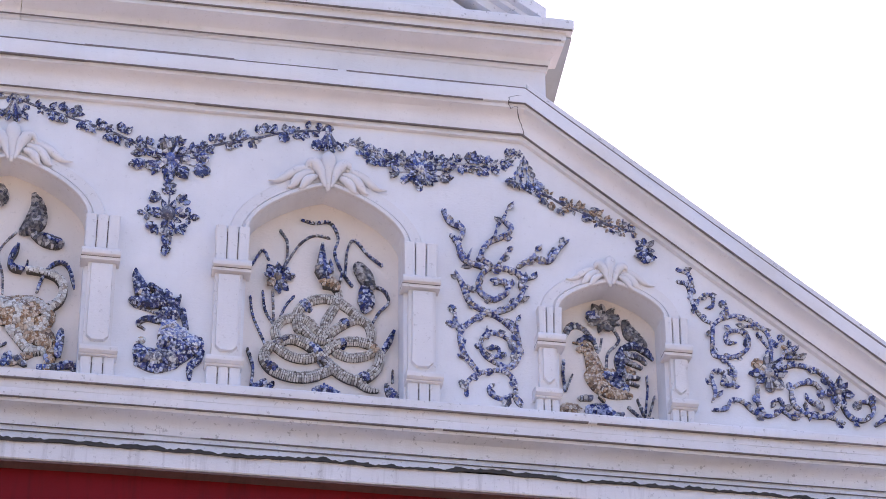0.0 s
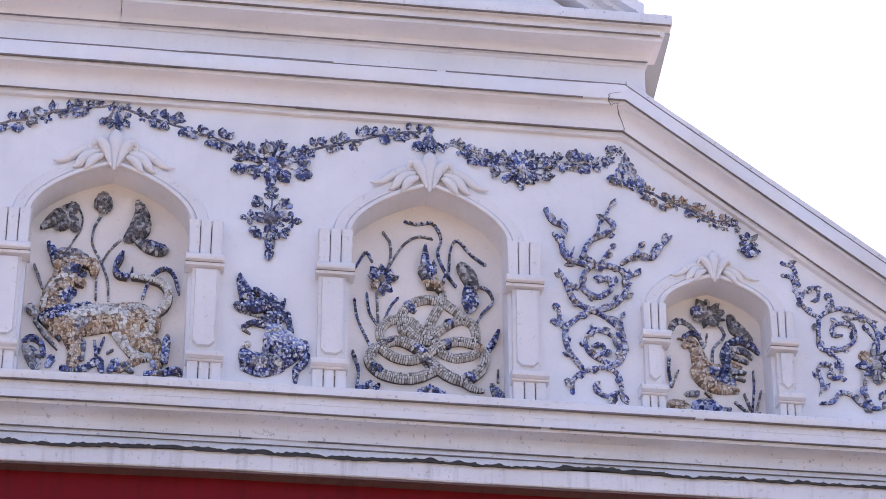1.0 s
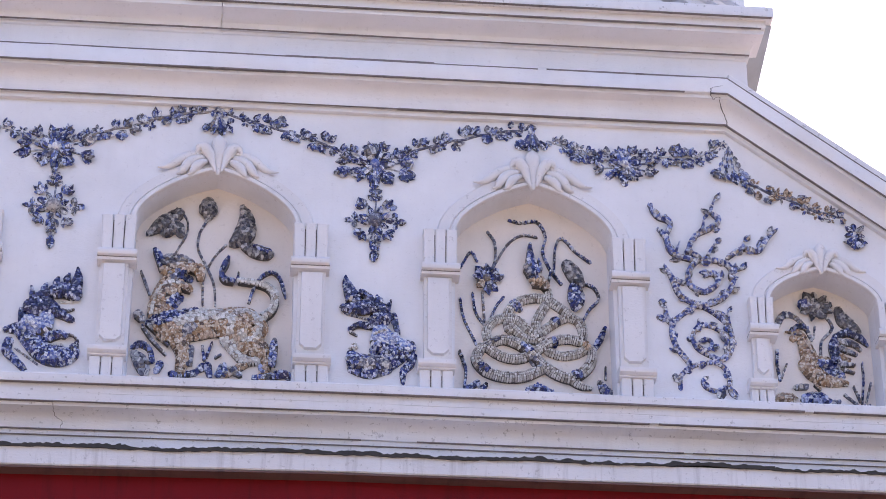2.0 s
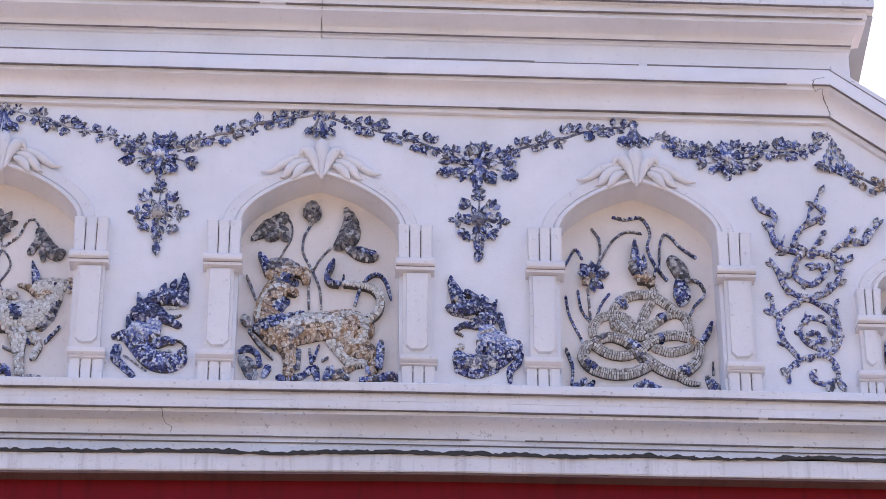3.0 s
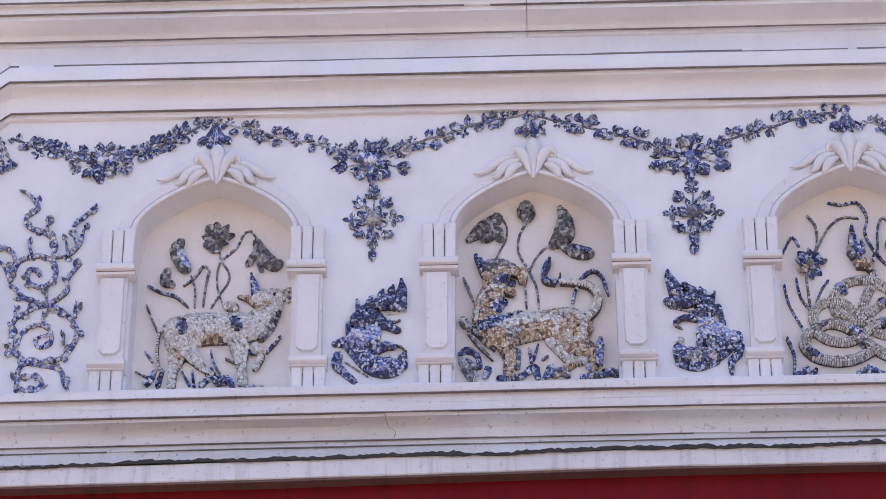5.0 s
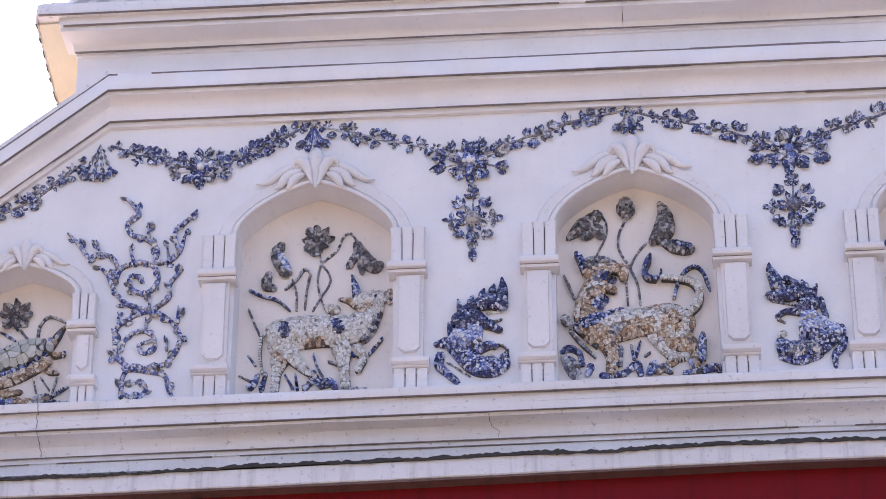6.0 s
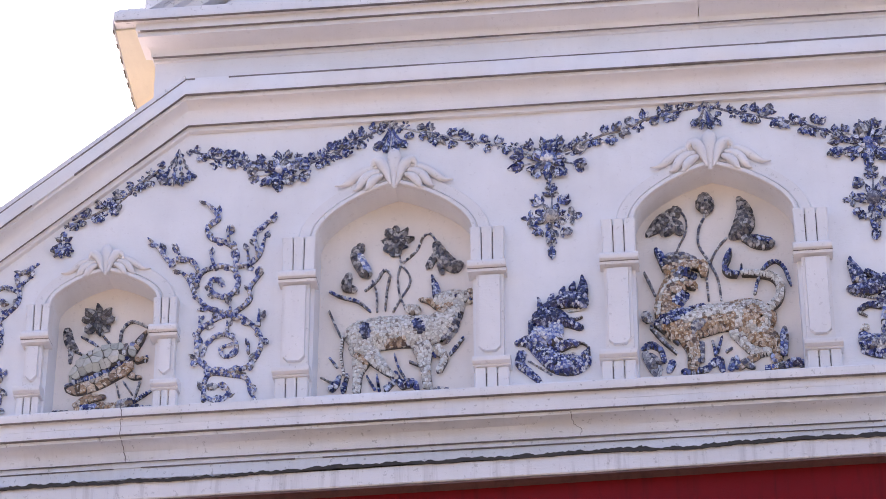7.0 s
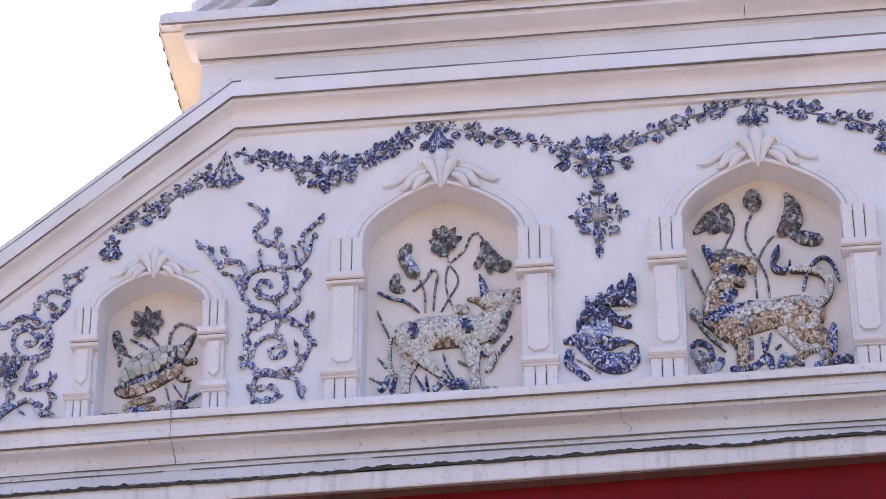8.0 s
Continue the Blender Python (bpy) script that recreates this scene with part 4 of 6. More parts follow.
def serpent_strokes():
    s = []
    s.append(('scale', (1.902, 8.809, 0.0279), (1.982, 8.786, 0.0279), (2.065, 8.805, 0.0279), (2.116, 8.836, 0.0248)))
    s.append(('scale', (1.569, 8.854, 0.0279), (1.556, 8.928, 0.0279), (1.601, 8.992, 0.0279), (1.674, 9.011, 0.0279), (1.741, 8.993, 0.0279), (1.786, 8.938, 0.0279), (1.849, 8.906, 0.0248)))
    s.append(('scale', (1.823, 8.89, 0.0279), (1.907, 8.967, 0.0279), (2.001, 9.027, 0.0279), (2.068, 9.013, 0.0279), (2.099, 8.95, 0.0279), (2.091, 8.885, 0.0279)))
    s.append(('scale', (1.683, 8.936, 0.0279), (1.674, 9.032, 0.0279), (1.713, 9.1, 0.0279), (1.799, 9.142, 0.0279), (1.889, 9.14, 0.0279), (1.966, 9.094, 0.0279), (2.03, 9.04, 0.0279)))
    s.append(('scale', (1.862, 8.893, 0.0248), (1.834, 8.977, 0.0279), (1.87, 9.066, 0.0279), (1.909, 9.141, 0.0248), (1.903, 9.207, 0.0217)))
    s.append(('scale', (1.703, 8.948, 0.0248), (1.766, 8.887, 0.0248), (1.849, 8.87, 0.0217)))
    s.append(('scale', (1.861, 8.828, 0.0279), (1.932, 8.875, 0.0279), (2.015, 8.891, 0.0279), (2.085, 8.878, 0.0279)))
    s.append(('scale', (1.55, 8.824, 0.0279), (1.632, 8.768, 0.0279), (1.727, 8.753, 0.0279), (1.816, 8.79, 0.0279), (1.881, 8.851, 0.0248)))
    s.append(('scale', (1.553, 8.824, 0.0279), (1.632, 8.868, 0.0279), (1.712, 8.855, 0.031), (1.791, 8.803, 0.031), (1.86, 8.729, 0.031), (1.949, 8.663, 0.031), (2.037, 8.647, 0.031), (2.121, 8.716, 0.031), (2.148, 8.803, 0.0279), (2.117, 8.858, 0.0248)))
    s.append(('scale', (1.873, 8.698, 0.0279), (1.765, 8.645, 0.031), (1.654, 8.635, 0.031), (1.547, 8.668, 0.031), (1.496, 8.743, 0.031), (1.525, 8.815, 0.0279)))
    s.append(('scale', (2.027, 8.632, 0.0248), (2.081, 8.597, 0.0186), (2.138, 8.589, 0.0109)))
    s.append(('+blue', (1.709, 9.096, 0.0279), (1.741, 9.073, 0.0217)))
    s.append(('+blue', (1.766, 8.823, 0.0279), (1.791, 8.81, 0.0279)))
    s.append(('+blue', (1.525, 8.688, 0.0248), (1.55, 8.671, 0.0248)))
    s.append(('+blue', (2.05, 8.676, 0.0279), (2.069, 8.649, 0.0248)))
    s.append(('+tan', (2.11, 8.85, 0.0248), (2.123, 8.837, 0.0217)))
    s.append(('+blue', (1.933, 9.012, 0.0217), (1.952, 8.999, 0.0217)))
    s.append(('+grey', (1.563, 8.832, 0.0186), (1.62, 8.864, 0.0155)))
    s.append(('+blue', (1.932, 8.875, 0.0186), (1.938, 8.854, 0.0186)))
    s.append(('+grey', (1.81, 8.747, 0.0186), (1.841, 8.706, 0.0186)))
    s.append(('tan', (1.896, 9.206, 0.0217), (1.858, 9.255, 0.0279), (1.813, 9.252, 0.0217)))
    s.append(('tan', (1.864, 9.219, 0.0155), (1.819, 9.223, 0.0155)))
    s.append(('grey', (1.788, 9.331, 0.0248), (1.813, 9.289, 0.0279)))
    s.append(('+navy', (1.8, 9.266, 0.0093), (1.845, 9.258, 0.0093)))
    s.append(('blue', (1.833, 9.297, 0.0279), (1.807, 9.384, 0.0248), (1.805, 9.488, 0.00775)))
    s.append(('blue', (1.865, 9.322, 0.0155), (1.853, 9.387, 0.00775)))
    s.append(('blue', (1.91, 9.251, 0.0124), (1.917, 9.299, 0.0093)))
    return s


def serpent_plants():
    s = []
    s.append(('blue', (1.408, 9.125, 0.011), (1.43, 8.996, 0.011), (1.503, 8.827, 0.011)))
    s.append(('blue', (1.655, 9.149, 0.011), (1.614, 9.091, 0.011), (1.574, 8.994, 0.011)))
    s.append(('blue', (1.478, 9.165, 0.011), (1.496, 9.041, 0.011), (1.553, 8.95, 0.011)))
    s.append(('grey', (1.534, 9.18, 0.011), (1.546, 8.949, 0.011)))
    s.append(('grey', (1.566, 9.567, 0.011), (1.606, 9.501, 0.011), (1.609, 9.393, 0.011), (1.587, 9.322, 0.011)))
    s.append(('blue', (1.41, 9.327, 0.011), (1.467, 9.428, 0.011), (1.506, 9.372, 0.011)))
    s.append(('grey', (1.59, 9.322, 0.009), (1.672, 9.478, 0.009), (1.757, 9.552, 0.009), (1.852, 9.546, 0.009)))
    s.append(('blue', (1.685, 9.649, 0.007), (1.755, 9.636, 0.012), (1.85, 9.646, 0.012), (1.899, 9.551, 0.012), (1.88, 9.45, 0.012), (1.926, 9.326, 0.012), (1.984, 9.244, 0.012)))
    s.append(('blue', (1.943, 9.308, 0.011), (1.953, 9.477, 0.011), (1.992, 9.545, 0.011), (2.071, 9.459, 0.011), (2.152, 9.394, 0.011)))
    s.append(('leaf', (2.02, 9.365, 0.036), (2.056, 9.31, 0.046), (2.083, 9.244, 0.036)))
    s.append(('blue', (2.057, 9.212, 0.039), (2.067, 9.144, 0.05), (2.059, 9.095, 0.025)))
    s.append(('blue', (2.095, 8.998, 0.011), (2.136, 9.083, 0.011), (2.193, 9.157, 0.011), (2.169, 9.227, 0.011), (2.109, 9.256, 0.011)))
    s.append(('blue', (2.151, 8.819, 0.016), (2.198, 8.906, 0.02), (2.224, 8.972, 0.011)))
    s.append(('blue', (1.403, 8.784, 0.012), (1.437, 8.673, 0.012), (1.428, 8.551, 0.012)))
    return s


def serpent_ground():
    s = []
    s.append(('blue', (1.436, 8.552, 0.018), (1.502, 8.595, 0.021)))
    s.append(('blue', (1.528, 8.56, 0.021), (1.552, 8.59, 0.014)))
    s.append(('blue', (1.779, 8.564, 0.014), (1.838, 8.579, 0.025), (1.914, 8.557, 0.018)))
    s.append(('blue', (1.838, 8.569, 0.014), (1.837, 8.612, 0.009)))
    s.append(('blue', (2.184, 8.629, 0.014), (2.219, 8.575, 0.032), (2.253, 8.569, 0.018)))
    s.append(('blue', (2.221, 8.651, 0.011), (2.221, 8.727, 0.009)))
    return s


def rooster_strokes():
    s = []
    s.append(('tan', (3.362, 8.796, 0.0465), (3.408, 8.741, 0.0527), (3.48, 8.703, 0.0403), (3.583, 8.691, 0.0186)))
    s.append(('tan', (3.412, 8.806, 0.0496), (3.48, 8.817, 0.0372)))
    s.append(('tan', (3.384, 8.833, 0.0527), (3.363, 8.918, 0.0403), (3.34, 8.975, 0.031)))
    s.append(('tan', (3.328, 8.992, 0.0279), (3.294, 8.961, 0.0217)))
    s.append(('tan', (3.289, 9.001, 0.0124), (3.257, 9.006, 0.00775)))
    s.append(('navy', (3.29, 9.015, 0.0124), (3.337, 9.04, 0.0186), (3.382, 9.032, 0.0124)))
    s.append(('+navy', (3.308, 8.984, 0.0062), (3.314, 8.984, 0.0062)))
    s.append(('+blue', (3.447, 8.801, 0.0279), (3.51, 8.776, 0.0403), (3.56, 8.736, 0.0248)))
    s.append(('navy', (3.54, 8.831, 0.0279), (3.525, 8.914, 0.031), (3.542, 8.98, 0.0217)))
    s.append(('navy', (3.549, 8.987, 0.0186), (3.616, 9.013, 0.0248), (3.68, 8.981, 0.0217), (3.722, 8.933, 0.00775)))
    s.append(('grey', (3.567, 8.952, 0.0186), (3.638, 8.942, 0.0186), (3.681, 8.901, 0.0093)))
    s.append(('grey', (3.571, 8.909, 0.0186), (3.653, 8.871, 0.0093)))
    s.append(('tan', (3.554, 8.858, 0.0217), (3.611, 8.832, 0.0124)))
    s.append(('grey', (3.564, 8.808, 0.0186), (3.636, 8.805, 0.0093)))
    s.append(('grey', (3.575, 8.773, 0.0155), (3.632, 8.754, 0.0093)))
    s.append(('tan', (3.401, 8.67, 0.0124), (3.431, 8.639, 0.0124)))
    return s


def rooster_plants():
    s = []
    s.append(('grey', (3.201, 9.024, 0.018), (3.248, 9.109, 0.022), (3.32, 9.1, 0.016), (3.382, 9.015, 0.013), (3.402, 8.957, 0.011)))
    s.append(('grey', (3.416, 8.969, 0.009), (3.428, 9.05, 0.009)))
    s.append(('grey', (3.449, 8.842, 0.013), (3.461, 8.953, 0.013), (3.527, 9.039, 0.013), (3.493, 9.116, 0.013), (3.458, 9.133, 0.013)))
    s.append(('leaf', (3.567, 9.154, 0.026), (3.587, 9.085, 0.033), (3.619, 9.058, 0.026)))
    s.append(('leaf', (3.602, 9.106, 0.026), (3.654, 9.031, 0.033), (3.675, 8.993, 0.015)))
    s.append(('blue', (3.202, 8.885, 0.013), (3.196, 8.79, 0.013), (3.208, 8.693, 0.013)))
    s.append(('grey', (3.212, 8.693, 0.009), (3.25, 8.795, 0.009)))
    s.append(('blue', (3.683, 8.824, 0.009), (3.682, 8.716, 0.009), (3.664, 8.557, 0.009)))
    s.append(('grey', (3.623, 8.671, 0.009), (3.655, 8.576, 0.009)))
    s.append(('grey', (3.723, 8.7, 0.009), (3.691, 8.579, 0.009)))
    s.append(('grey', (3.567, 8.617, 0.009), (3.637, 8.555, 0.009)))
    return s


def rooster_ground():
    s = []
    s.append(('tan', (3.209, 8.576, 0.04), (3.262, 8.58, 0.033)))
    s.append(('blue', (3.334, 8.577, 0.029), (3.405, 8.593, 0.037), (3.476, 8.57, 0.026)))
    s.append(('grey', (3.476, 8.56, 0.022), (3.53, 8.569, 0.018)))
    s.append(('grey', (3.291, 8.651, 0.016), (3.354, 8.657, 0.018)))
    s.append(('blue', (3.618, 8.544, 0.015), (3.708, 8.552, 0.015)))
    return s


def scroll_east():
    s = []
    s.append(('vine', (2.608, 8.525, 0.02), (2.614, 8.603, 0.02), (2.687, 8.668, 0.02), (2.811, 8.692, 0.02), (2.877, 8.631, 0.02), (2.887, 8.516, 0.02), (2.917, 8.476, 0.009)))
    s.append(('vine', (2.879, 8.554, 0.02), (2.809, 8.517, 0.02), (2.749, 8.538, 0.02), (2.736, 8.579, 0.02), (2.761, 8.601, 0.011)))
    s.append(('vine', (2.661, 8.685, 0.022), (2.592, 8.789, 0.022), (2.575, 8.911, 0.022), (2.651, 9.001, 0.022), (2.729, 9.044, 0.022), (2.814, 9.007, 0.022), (2.893, 8.925, 0.022), (2.909, 8.809, 0.022), (2.873, 8.727, 0.022), (2.811, 8.706, 0.022)))
    s.append(('vine', (2.837, 8.709, 0.02), (2.723, 8.768, 0.02), (2.689, 8.847, 0.02), (2.728, 8.919, 0.02), (2.813, 8.914, 0.02), (2.879, 8.849, 0.016), (2.864, 8.785, 0.015)))
    s.append(('vine', (2.723, 8.772, 0.016), (2.78, 8.777, 0.015), (2.791, 8.821, 0.015), (2.75, 8.843, 0.011)))
    s.append(('vine', (2.724, 8.899, 0.018), (2.725, 8.965, 0.005)))
    s.append(('vine', (2.58, 8.915, 0.022), (2.545, 8.971, 0.022), (2.545, 9.066, 0.005)))
    s.append(('vine', (2.901, 8.887, 0.018), (2.894, 9.014, 0.007)))
    s.append(('vine', (2.726, 9.048, 0.022), (2.628, 9.108, 0.022), (2.588, 9.21, 0.022), (2.545, 9.3, 0.007)))
    s.append(('vine', (2.74, 9.039, 0.022), (2.865, 9.097, 0.022), (2.932, 9.204, 0.022), (2.916, 9.307, 0.022), (2.845, 9.34, 0.022), (2.746, 9.34, 0.022), (2.683, 9.263, 0.022), (2.687, 9.18, 0.022), (2.765, 9.135, 0.022), (2.843, 9.195, 0.022), (2.826, 9.257, 0.022), (2.772, 9.236, 0.011)))
    s.append(('vine', (2.755, 9.351, 0.022), (2.693, 9.402, 0.022), (2.729, 9.495, 0.022), (2.82, 9.552, 0.022), (2.871, 9.608, 0.022), (2.83, 9.666, 0.018), (2.851, 9.74, 0.007)))
    s.append(('vine', (2.71, 9.337, 0.022), (2.594, 9.38, 0.022), (2.558, 9.484, 0.022), (2.517, 9.531, 0.009)))
    s.append(('vine', (2.567, 9.499, 0.022), (2.589, 9.575, 0.022), (2.514, 9.616, 0.022), (2.469, 9.69, 0.009)))
    s.append(('vine', (2.908, 9.363, 0.02), (2.999, 9.427, 0.02), (3.089, 9.415, 0.02), (3.145, 9.503, 0.02), (3.205, 9.564, 0.007)))
    s.append(('vine', (2.796, 9.372, 0.015), (2.846, 9.462, 0.005)))
    s.append(('vine', (2.939, 9.279, 0.015), (3.011, 9.304, 0.005)))
    s.append(('vine', (2.832, 9.068, 0.015), (2.862, 9.145, 0.005)))
    s.append(('vine', (2.775, 9.541, 0.015), (2.784, 9.612, 0.005)))
    s.append(('vine', (2.995, 9.426, 0.015), (3.01, 9.479, 0.005)))
    s.append(('vine', (2.617, 9.394, 0.013), (2.639, 9.451, 0.005)))
    s.append(('vine', (2.915, 9.236, 0.013), (2.96, 9.23, 0.005)))
    return s


def scroll_west():
    s = []
    s.append(('vine', (-2.828, 8.456, 0.02), (-2.825, 8.576, 0.02), (-2.787, 8.625, 0.02), (-2.685, 8.61, 0.02), (-2.591, 8.582, 0.02), (-2.565, 8.498, 0.02), (-2.537, 8.448, 0.01)))
    s.append(('vine', (-2.822, 8.481, 0.018), (-2.743, 8.45, 0.018), (-2.69, 8.498, 0.018), (-2.718, 8.551, 0.018), (-2.753, 8.542, 0.01)))
    s.append(('vine', (-2.78, 8.633, 0.02), (-2.861, 8.705, 0.02), (-2.88, 8.811, 0.02), (-2.868, 8.898, 0.02), (-2.775, 8.966, 0.02), (-2.68, 8.986, 0.02), (-2.584, 8.931, 0.02), (-2.519, 8.838, 0.02), (-2.532, 8.734, 0.02), (-2.593, 8.655, 0.02), (-2.686, 8.636, 0.02), (-2.765, 8.65, 0.02)))
    s.append(('vine', (-2.843, 8.742, 0.018), (-2.818, 8.824, 0.018), (-2.74, 8.866, 0.018), (-2.668, 8.831, 0.018), (-2.658, 8.747, 0.018), (-2.72, 8.725, 0.015), (-2.745, 8.77, 0.015), (-2.714, 8.794, 0.01)))
    s.append(('vine', (-2.696, 8.992, 0.02), (-2.825, 9.04, 0.02), (-2.905, 9.136, 0.02), (-2.943, 9.228, 0.02), (-2.997, 9.29, 0.007)))
    s.append(('vine', (-2.902, 9.189, 0.02), (-2.865, 9.273, 0.02), (-2.754, 9.304, 0.02), (-2.672, 9.259, 0.02), (-2.662, 9.168, 0.02), (-2.724, 9.101, 0.02), (-2.804, 9.137, 0.02), (-2.815, 9.21, 0.02), (-2.757, 9.211, 0.02), (-2.75, 9.174, 0.01)))
    s.append(('vine', (-2.889, 9.275, 0.018), (-2.923, 9.344, 0.018), (-2.997, 9.368, 0.018), (-3.061, 9.355, 0.018), (-3.12, 9.437, 0.018), (-3.193, 9.516, 0.007)))
    s.append(('vine', (-2.682, 9.299, 0.02), (-2.673, 9.389, 0.02), (-2.743, 9.458, 0.02), (-2.824, 9.488, 0.02), (-2.85, 9.558, 0.02), (-2.788, 9.614, 0.02), (-2.817, 9.675, 0.02), (-2.868, 9.731, 0.007)))
    s.append(('vine', (-2.674, 9.295, 0.02), (-2.594, 9.31, 0.02), (-2.54, 9.375, 0.02), (-2.515, 9.472, 0.007)))
    s.append(('vine', (-2.547, 9.358, 0.018), (-2.575, 9.494, 0.018), (-2.52, 9.551, 0.018), (-2.454, 9.632, 0.007)))
    s.append(('vine', (-2.665, 9.002, 0.018), (-2.588, 9.073, 0.018), (-2.59, 9.152, 0.018), (-2.518, 9.251, 0.007)))
    s.append(('vine', (-2.806, 9.326, 0.016), (-2.831, 9.405, 0.007)))
    s.append(('vine', (-2.697, 8.996, 0.013), (-2.699, 9.063, 0.005)))
    s.append(('vine', (-2.709, 8.882, 0.013), (-2.711, 8.944, 0.005)))
    s.append(('vine', (-2.533, 8.91, 0.016), (-2.532, 9.01, 0.005)))
    s.append(('vine', (-2.864, 8.898, 0.016), (-2.87, 8.982, 0.005)))
    s.append(('vine', (-2.587, 8.738, 0.013), (-2.584, 8.803, 0.005)))
    s.append(('vine', (-2.723, 9.462, 0.013), (-2.729, 9.554, 0.005)))
    s.append(('vine', (-2.997, 9.368, 0.013), (-3.019, 9.452, 0.005)))
    s.append(('vine', (-2.603, 9.329, 0.013), (-2.612, 9.399, 0.005)))
    s.append(('vine', (-2.871, 8.761, 0.016), (-2.869, 8.709, 0.007)))
    return s


def corner_east():
    s = []
    s.append(('vine', (3.845, 9.44, 0.018), (3.909, 9.416, 0.018), (3.925, 9.325, 0.018), (3.905, 9.26, 0.018)))
    s.append(('vine', (3.841, 9.36, 0.016), (3.895, 9.345, 0.016), (3.913, 9.276, 0.016), (3.933, 9.202, 0.016), (3.981, 9.131, 0.016), (4.035, 9.106, 0.016)))
    s.append(('vine', (3.937, 9.217, 0.015), (3.989, 9.286, 0.015), (4.043, 9.282, 0.015), (4.04, 9.218, 0.015), (4.001, 9.205, 0.008)))
    s.append(('vine', (4.034, 9.094, 0.018), (4.091, 9.141, 0.018), (4.188, 9.169, 0.018), (4.285, 9.13, 0.018), (4.351, 9.076, 0.018), (4.374, 9.003, 0.018), (4.364, 8.885, 0.018)))
    s.append(('vine', (4.037, 9.094, 0.018), (4.029, 8.988, 0.018), (4.038, 8.9, 0.018), (4.147, 8.901, 0.018), (4.232, 8.962, 0.018), (4.236, 9.044, 0.018), (4.17, 9.073, 0.018), (4.114, 9.047, 0.018), (4.117, 8.989, 0.018), (4.168, 8.994, 0.008)))
    s.append(('vine', (4.123, 9.17, 0.019), (4.118, 9.261, 0.005)))
    s.append(('vine', (4.281, 9.114, 0.012), (4.212, 9.099, 0.004)))
    s.append(('vine', (4.362, 8.972, 0.012), (4.305, 9.041, 0.004)))
    s.append(('vine', (4.01, 8.603, 0.007), (4.029, 8.663, 0.015), (4.012, 8.761, 0.015), (4.036, 8.803, 0.015), (4.086, 8.783, 0.015), (4.072, 8.725, 0.015), (4.13, 8.722, 0.015), (4.15, 8.803, 0.015), (4.111, 8.862, 0.008)))
    s.append(('vine', (4.007, 8.551, 0.008), (4.088, 8.566, 0.015), (4.121, 8.624, 0.015), (4.188, 8.616, 0.015), (4.25, 8.558, 0.015), (4.343, 8.542, 0.015), (4.414, 8.592, 0.015), (4.404, 8.649, 0.015), (4.355, 8.631, 0.008)))
    s.append(('vine', (4.279, 8.722, 0.016), (4.274, 8.626, 0.016), (4.306, 8.553, 0.016)))
    s.append(('vine', (4.416, 8.845, 0.016), (4.516, 8.877, 0.016), (4.635, 8.851, 0.016), (4.715, 8.781, 0.016), (4.751, 8.71, 0.016), (4.743, 8.636, 0.016), (4.67, 8.566, 0.016), (4.561, 8.57, 0.016), (4.484, 8.627, 0.016), (4.476, 8.715, 0.016), (4.534, 8.764, 0.016), (4.618, 8.766, 0.016), (4.652, 8.701, 0.016), (4.607, 8.641, 0.016), (4.558, 8.678, 0.01)))
    s.append(('vine', (4.405, 8.886, 0.014), (4.453, 8.953, 0.014), (4.506, 8.97, 0.007)))
    s.append(('vine', (4.462, 8.921, 0.012), (4.558, 8.924, 0.005)))
    s.append(('vine', (4.761, 8.655, 0.016), (4.809, 8.571, 0.016), (4.887, 8.56, 0.016), (4.946, 8.61, 0.016), (4.937, 8.671, 0.016), (4.872, 8.677, 0.01)))
    s.append(('vine', (4.954, 8.537, 0.014), (5.025, 8.575, 0.016), (5.104, 8.538, 0.016), (5.169, 8.5, 0.008)))
    s.append(('vine', (4.677, 8.567, 0.012), (4.776, 8.532, 0.004)))
    s.append(('vine', (4.4, 8.591, 0.012), (4.467, 8.538, 0.004)))
    s.append(('vine', (4.398, 8.993, 0.012), (4.427, 9.026, 0.004)))
    s.append(('vine', (4.545, 8.636, 0.012), (4.573, 8.536, 0.005)))
    return s


